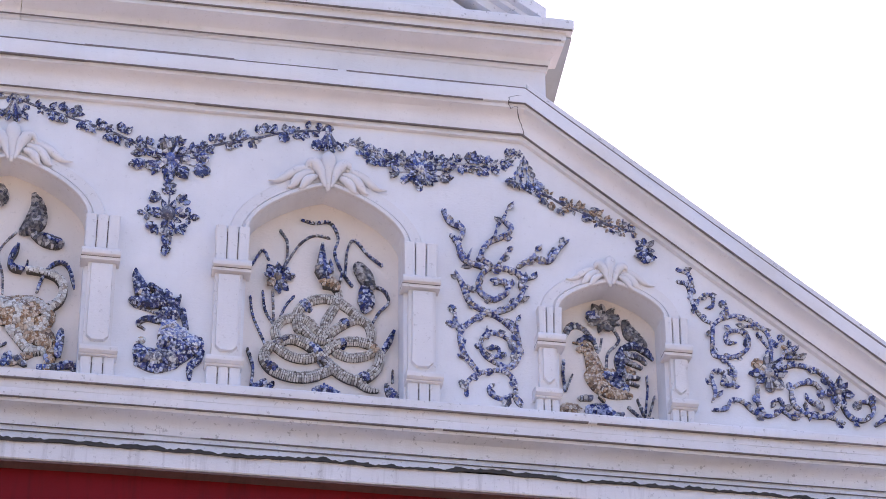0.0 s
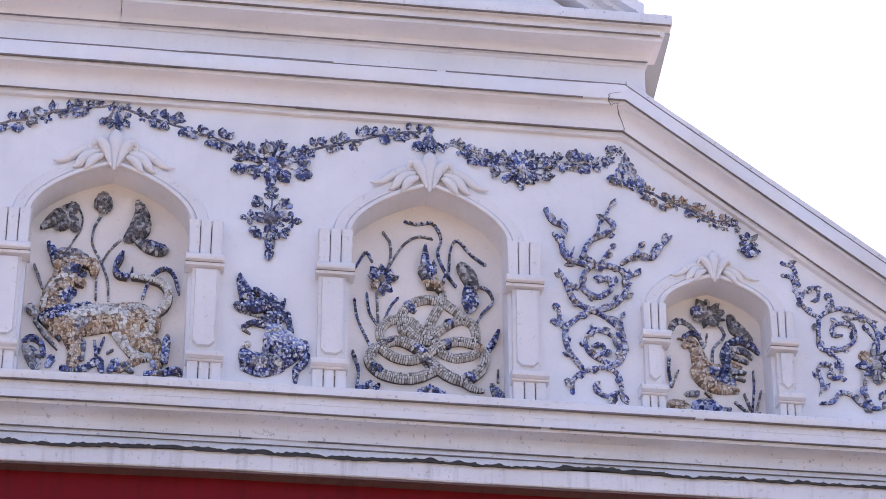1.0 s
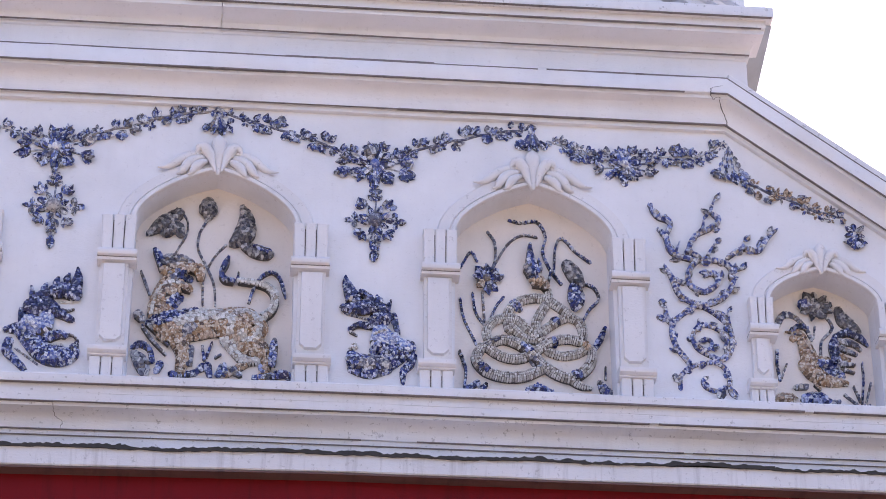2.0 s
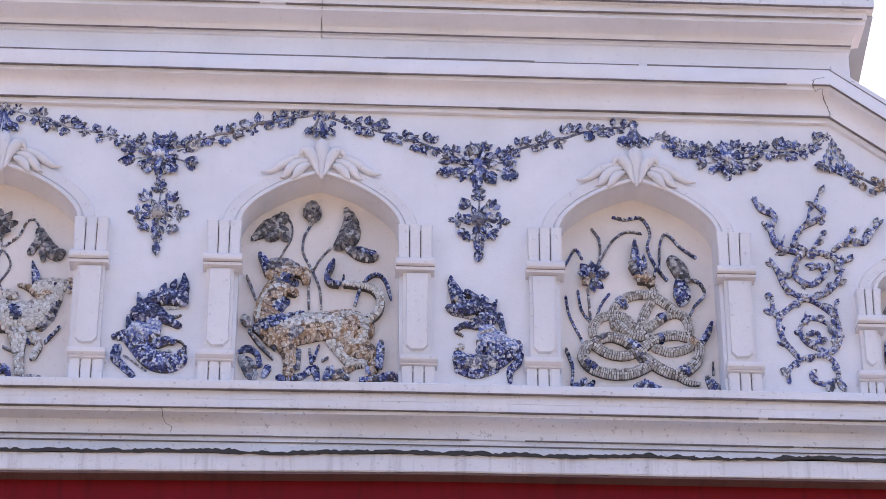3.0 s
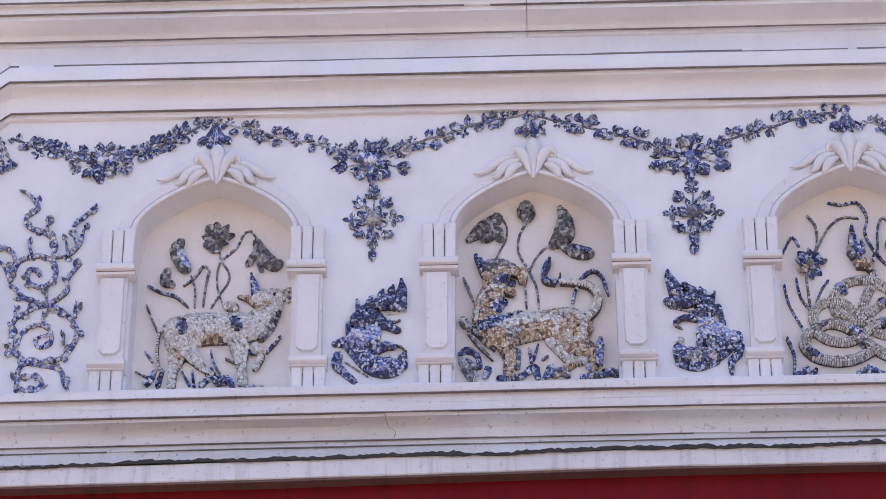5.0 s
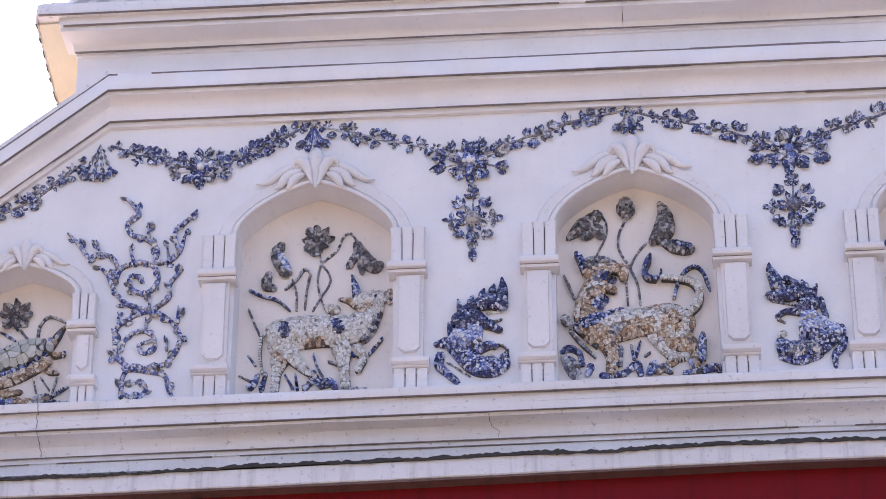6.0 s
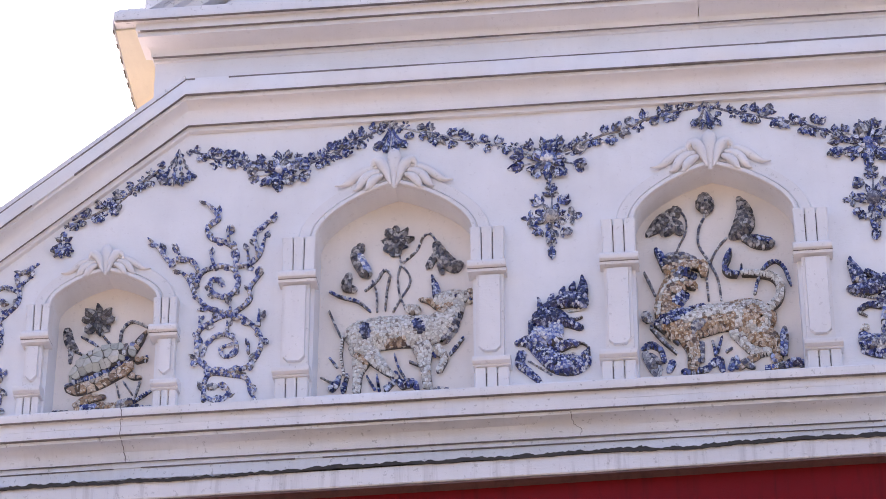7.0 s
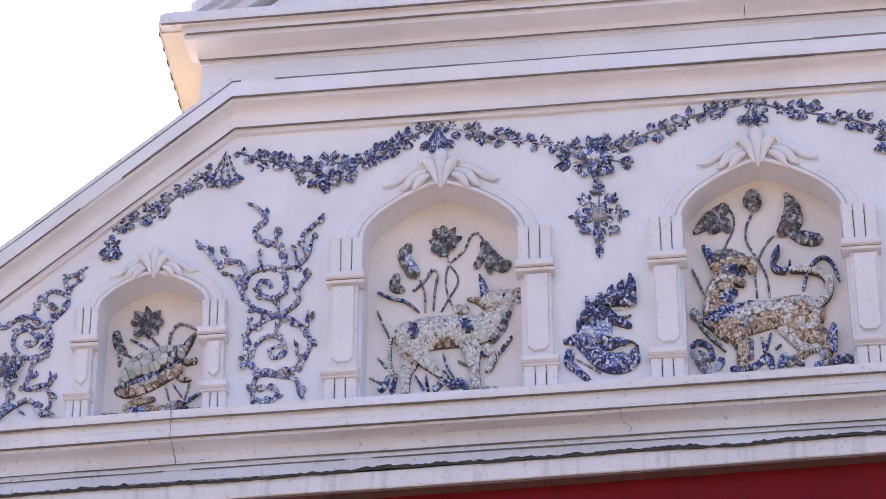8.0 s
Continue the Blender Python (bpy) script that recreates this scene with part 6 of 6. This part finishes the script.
def pendant(x, y, seed, label, centre):
    """A drop below a garland's middle: bud, rosette with loose sprigs round it, and a pointed tail."""
    rng = random.Random(seed)
    ob = holder("pendant", x, y, 9.20, label, "pendant", "porcelain pendants")
    z = 9.503
    sprig(ob, rng, x, y, z + 0.135, 0, 0.055, MIX, 58)
    sprig(ob, rng, x, y, z + 0.185, 0, 0.045, MIX, 62)
    stalk(ob, x, z + 0.04, x, z + 0.2, y)
    for f in (-1, 1):
        sprig(ob, rng, x + f * 0.062, y, z + 0.082, f * 38, 0.066, MIX, 40)
        sprig(ob, rng, x + f * 0.064, y, z - 0.078, f * 135, 0.066, MIX, 44)
        stalk(ob, x + f * 0.03, z, x + f * 0.13, z, y, 0.005)
        petals(ob, rng, x + f * 0.117, y, z, 4, 0.006, 0.054, MIX, 0)
        put_leaf(ob, rng, "blue", x + f * 0.128, y, z, f * 90, 0.046)
    petals(ob, rng, x, y - 0.004, z, 8, 0.034, 0.062, MIX, 22)
    bm = bmesh.new()
    dome(bm, x, y - 0.01, z, 0.042, 0.048, 18, 0.09)
    part("boss", bm, TONES[centre], ob, "ribbed glazed boss")
    stalk(ob, x, z - 0.04, x, z - 0.24, y)
    for t, dz, l in ((142, -0.085, 0.06), (218, -0.085, 0.06), (180, -0.09, 0.07), (150, -0.13, 0.058), (210, -0.13, 0.058), (180, -0.15, 0.06), (180, -0.195, 0.085)):
        put_leaf(ob, rng, "blue" if rng.random() < 0.7 else "grey", x, y - 0.004, z + dz, t, l)
    return ob


def swag_flower(x, y, z, seed, label, size=1.0):
    """The heap of flowers at a garland's middle: large petals, with sprigs on stalks spreading from them."""
    rng = random.Random(seed)
    ob = holder("garland_flower", x, y, z, label, "flower ornament", "porcelain flowers")
    petals(ob, rng, x, y - 0.008, z, 7, 0.022 * size, 0.088 * size, (("blue", 5), ("paleblue", 2), ("grey", 1)), 25)
    petals(ob, rng, x, y, z, 8, 0.05 * size, 0.07 * size, MIX, 3)
    for a, d, l in ((-76, 0.15, 0.07), (76, 0.15, 0.07), (-104, 0.15, 0.075), (106, 0.15, 0.075), (-48, 0.14, 0.06), (-10, 0.10, 0.055), (22, 0.12, 0.06), (52, 0.14, 0.06), (-138, 0.09, 0.07), (140, 0.09, 0.07), (180, 0.06, 0.075)):
        t = radians(a + rng.uniform(-6, 6))
        ex, ez = x + d * size * math.sin(t), z + d * size * math.cos(t) * 0.85
        stalk(ob, x + 0.03 * math.sin(t), z + 0.03 * math.cos(t), ex, ez, y)
        sprig(ob, rng, ex, y, ez, a, l * size * 1.15, MIX, 33)
    put_leaf(ob, rng, "blue", x, y - 0.006, z - 0.085 * size, 180, 0.085 * size)
    bm = bmesh.new()
    dome(bm, x, y - 0.015, z, 0.030 * size, 0.035)
    part("centre", bm, PALEBLUE, ob)
    return ob


NB = NICHE_Y - 0.002
figure("lion_relief", lion_strokes(), NB, 0.0175, 0.7, "cream and tan porcelain mosaic lion with blue mane", "animal relief", 11)
figure("buffalo_relief", buffalo_strokes(), NB, 0.0165, 0.6, "cream porcelain mosaic buffalo with blue roundels standing in the niche", "animal relief", 12)
figure("serpent_relief", serpent_strokes(), NB, 0.0135, 0.95, "coiled pale scaled porcelain serpent with blue bands", "animal relief", 13, {"blue": 0.018, "grey": 0.018, "tan": 0.018}, layer=0.0015)
figure("rooster_relief", rooster_strokes(), NB, 0.015, 0.6, "tan porcelain mosaic rooster with blue and grey tail feathers", "animal relief", 14)
figure("tortoise_relief", tortoise_strokes(), NB, 0.042, 0.55, "porcelain mosaic tortoise with pale green shell and tan rim", "animal relief", 15, {"blue": 0.02, "grey": 0.018, "navy": 0.012})
figure("guardian_relief", guardian_west_strokes(), -0.002, 0.0135, 0.7, "blue porcelain mosaic crouching beast with tall crest, facing the lion", "animal relief", 16, group="crouching beasts")
figure("guardian_relief", guardian_east_strokes(), -0.002, 0.0135, 0.7, "blue and white porcelain mosaic crouching beast with raised paw", "animal relief", 17, group="crouching beasts")

for name, st, seed, lab in (("lotus_relief", lion_plants(), 21, "lotus stems, bud and curling leaves in grey porcelain behind the lion"),
                            ("lotus_relief", buffalo_plants(), 22, "lotus stems and drooping leaves in grey porcelain above the buffalo"),
                            ("lotus_relief", serpent_plants(), 23, "reeds and lotus leaves in blue porcelain round the serpent"),
                            ("lotus_relief", rooster_plants(), 24, "grey porcelain stems and leaves round the rooster"),
                            ("lotus_relief", tortoise_plants(), 25, "grey porcelain stems and leaves above the tortoise")):
    relief(name, st, NB, 0.017, 0.75, lab, "plant relief", seed, "niche plants")
for st, seed, lab in ((lion_ground(), 31, "clumps of blue porcelain rocks and foliage at the lion's feet"), (buffalo_ground(), 32, "blue porcelain tufts at the buffalo's feet"),
                      (serpent_ground(), 33, "blue porcelain tufts under the serpent"), (rooster_ground(), 34, "tan and blue porcelain rocks under the rooster"),
                      (tortoise_ground(), 35, "tan and blue porcelain rocks under the tortoise")):
    relief("foliage_relief", st, NB, 0.022, 0.75, lab, "plant relief", seed, "niche plants", "clump")
DARK = (("leaf", 5), ("blue", 1))
blossom("lotus_flower", -1.788, NB - 0.01, 9.507, 8, 0.085, "dark grey porcelain lotus flower above the buffalo", DARK, 41, "leaf")
blossom("lotus_flower", 1.558, NB - 0.01, 9.26, 8, 0.085, "blue porcelain flower beside the serpent", (("blue", 5), ("grey", 1), ("tan", 1)), 42)
blossom("lotus_flower", 3.44, NB - 0.01, 9.172, 9, 0.085, "dark grey porcelain lotus flower above the rooster", DARK, 43, "leaf")
blossom("lotus_flower", -3.492, NB - 0.01, 9.089, 8, 0.085, "dark grey porcelain lotus flower above the tortoise", DARK, 44, "leaf")

WF = -0.001
relief("scroll_relief", scroll_east(), WF, 0.0145, 0.8, "curling vine scroll in blue and tan porcelain shards", "scroll", 51, "vine scrolls")
relief("scroll_relief", scroll_west(), WF, 0.0145, 0.8, "curling vine scroll in blue and brown porcelain shards", "scroll", 52, "vine scrolls")
relief("scroll_relief", corner_east(), WF, 0.0145, 0.8, "spreading vine scroll in blue porcelain filling the gable corner", "scroll", 53, "vine scrolls")
relief("scroll_relief", corner_west(), WF, 0.0145, 0.8, "spreading vine scroll in blue and grey porcelain in the gable corner", "scroll", 54, "vine scrolls")
VMIX = (("blue", 5), ("grey", 3), ("tan", 1))
blossom("scroll_flower", 4.346, WF - 0.012, 8.809, 8, 0.105, "blue porcelain flower in the corner scroll", VMIX, 61)
blossom("scroll_flower", 4.75, WF - 0.012, 8.728, 7, 0.075, "small blue porcelain flower in the corner scroll", VMIX, 62)
blossom("scroll_flower", 4.479, WF - 0.01, 8.97, 6, 0.05, "small porcelain flower bud in the corner scroll", VMIX, 63)
blossom("scroll_flower", -4.256, WF - 0.012, 8.753, 8, 0.095, "blue and grey porcelain flower in the corner scroll", VMIX, 64)
for x, z, s in ((-3.687, 9.485, 65), (3.657, 9.534, 66)):
    rng = random.Random(s)
    ob = holder("bud_ornament", x, WF, z - 0.06, "small blue porcelain bud with folded leaves", "flower ornament", "porcelain buds")
    petals(ob, rng, x, WF, z + 0.035, 6, 0.012, 0.055)
    for t in (180, 140, 220, 110, 250):
        put_leaf(ob, rng, pick(rng, MIX), x, WF - 0.006, z - 0.005, t, 0.075)

# swags: down from a tassel to the heap of flowers and up again
garland([(-1.808, 10.175), (-1.6, 10.12), (-1.38, 10.05), (-1.15, 9.99), (-0.99, 9.92)], WF, 71, "blue porcelain leaf garland under the cornice")
garland([(-0.80, 9.93), (-0.65, 10.0), (-0.47, 10.06), (-0.25, 10.14), (-0.02, 10.175)], WF, 72, "blue porcelain leaf garland under the cornice")
garland([(0.03, 10.175), (0.24, 10.11), (0.45, 10.05), (0.65, 9.98), (0.80, 9.91)], WF, 73, "blue porcelain leaf garland under the cornice")
garland([(1.00, 9.92), (1.16, 9.99), (1.34, 10.05), (1.57, 10.12), (1.79, 10.165)], WF, 74, "blue porcelain leaf garland under the cornice")
garland([(1.90, 10.09), (2.05, 10.03), (2.25, 9.985)], WF, 75, "short blue porcelain garland with a tan flower", 1.45)
garland([(2.40, 9.985), (2.55, 10.02), (2.75, 10.02), (2.925, 10.14)], WF, 76, "short blue porcelain garland rising to the cornice bend", 1.45)
garland([(-2.975, 10.10), (-2.85, 10.03), (-2.72, 10.005), (-2.55, 9.98)], WF, 77, "short blue porcelain garland beside the cornice bend", 1.45)
garland([(-2.36, 9.94), (-2.2, 9.98), (-2.05, 10.06), (-1.83, 10.17)], WF, 78, "short blue porcelain garland rising to the tassel", 1.45)
TANMIX = (("tan", 5), ("blue", 3), ("grey", 2))
garland([(3.0, 9.90), (3.13, 9.83), (3.30, 9.765), (3.44, 9.70), (3.60, 9.665)], WF, 79, "tan and blue porcelain garland along the raking cornice", 1.45, TANMIX, 0.062, 0.35)
garland([(-3.12, 9.99), (-3.26, 9.88), (-3.38, 9.77), (-3.52, 9.69), (-3.68, 9.63)], WF, 80, "blue porcelain garland along the raking cornice", 1.45, MIX, 0.062, 0.35)
swag_flower(-0.893, WF, 9.885, 81, "heap of blue porcelain flowers at the garland's middle")
swag_flower(0.905, WF, 9.872, 82, "heap of large blue porcelain petals at the garland's middle")
swag_flower(2.34, WF, 9.95, 83, "heap of blue porcelain flowers at the short garland's middle", 0.85)
swag_flower(-2.445, WF, 9.915, 84, "heap of blue porcelain flowers at the short garland's middle", 0.85)
pendant(-0.886, WF, 91, "blue porcelain pendant with a ribbed dark boss", "leaf")
pendant(0.910, WF, 92, "blue porcelain pendant with a pale round boss", "grey")
tassel(-1.800, WF, 10.165, 101, "pale blue and white porcelain tassel under the cornice", 0.17, (("paleblue", 3), ("grey", 3), ("blue", 2)))
tassel(0.008, WF, 10.165, 102, "blue porcelain tassel under the cornice")
tassel(1.806, WF, 10.155, 103, "blue porcelain tassel under the cornice")


def cone_tassel(x, z, seed):
    """Four strings of beads that spread from one point and end in bells."""
    rng = random.Random(seed)
    ob = holder("tassel", x, WF, z - 0.28, "blue and white porcelain beaded tassel at the cornice bend", "tassel", "porcelain tassels")
    for a in (-21, -7, 7, 21):
        t = radians(a)
        bm = bmesh.new()
        half_tube(bm, [(x, z, 0.004), (x + math.sin(t) * 0.11, z - math.cos(t) * 0.11, 0.006), (x + math.sin(t) * 0.20, z - math.cos(t) * 0.20, 0.009)], WF, 1.0, 5)
        part("cord", bm, GREY, ob)
        for k in range(4):
            d = 0.035 + 0.042 * k
            put_leaf(ob, rng, pick(rng, (("blue", 3), ("grey", 2), ("paleblue", 2))), x + math.sin(t) * d, WF - 0.004, z - math.cos(t) * d, 180 - a, 0.030 + 0.005 * k)
        ex, ez = x + math.sin(t) * 0.19, z - math.cos(t) * 0.19
        sprig(ob, rng, ex, WF, ez, 180 - a * 1.2, 0.066, MIX, 24)
    return ob


cone_tassel(-3.04, 10.105, 104)
cone_tassel(2.955, 10.115, 105)


# ---- cracks in the plaster ----
def crack(name, pts, y, wide, label, seed):
    rng = random.Random(seed)
    bm = bmesh.new()
    pts = curve_points(pts, 5)
    prev = None
    for i, (x, z) in enumerate(pts):
        w = wide * (0.5 + rng.random()) * (0.35 if i in (0, len(pts) - 1) else 1)
        x += rng.uniform(-0.004, 0.004)
        yy = y(z) if callable(y) else y
        row = [bm.verts.new((x - w, yy, z)), bm.verts.new((x + w, yy, z)), bm.verts.new((x + w * 0.4, yy - 0.002, z)), bm.verts.new((x - w * 0.4, yy - 0.002, z))]
        if prev:
            for j in range(4):
                bm.faces.new((prev[j], prev[(j + 1) % 4], row[(j + 1) % 4], row[j]))
        prev = row
    return tagged(part(name, bm, CRACK), label, "crack", kind="structure")


crack("crack_bend", [(2.909, 10.426), (2.845, 10.406), (2.838, 10.374), (2.856, 10.352), (2.89, 10.357), (2.923, 10.304), (2.942, 10.252), (2.938, 10.209)], lambda z: -0.003 - float(np.interp(z - 10.206, (0.03, 0.068, 0.095, 0.115, 0.132, 0.143, 0.149, 0.165, 0.172), (0.053, 0.053, 0.057, 0.066, 0.082, 0.105, 0.139, 0.139, 0.162))), 0.0022, "thin crack in the raking cornice at its bend", 1)
LEDGE_FACE = lambda z: -0.003 - float(np.interp(z - 8.0, (0.112, 0.145, 0.168, 0.186, 0.197, 0.203, 0.222, 0.224, 0.319, 0.322, 0.37), (0.05, 0.051, 0.056, 0.070, 0.095, 0.143, 0.144, 0.164, 0.164, 0.191, 0.191)))
crack("crack_ledge_joint", [(-3.243, 8.359), (-3.236, 8.29), (-3.245, 8.282), (-3.243, 8.187), (-3.245, 8.153), (-3.238, 8.12), (-3.235, 8.084)], lambda z: LEDGE_FACE(z + 0.026), 0.0017, "fine vertical crack across the ledge cornice", 2)
crack("crack_ledge_cove", [(-0.796, 8.219), (-0.794, 8.197), (-0.783, 8.172), (-0.748, 8.146), (-0.75, 8.107)], lambda z: LEDGE_FACE(z + 0.008), 0.0012, "fine crooked crack in the ledge's cove", 3)
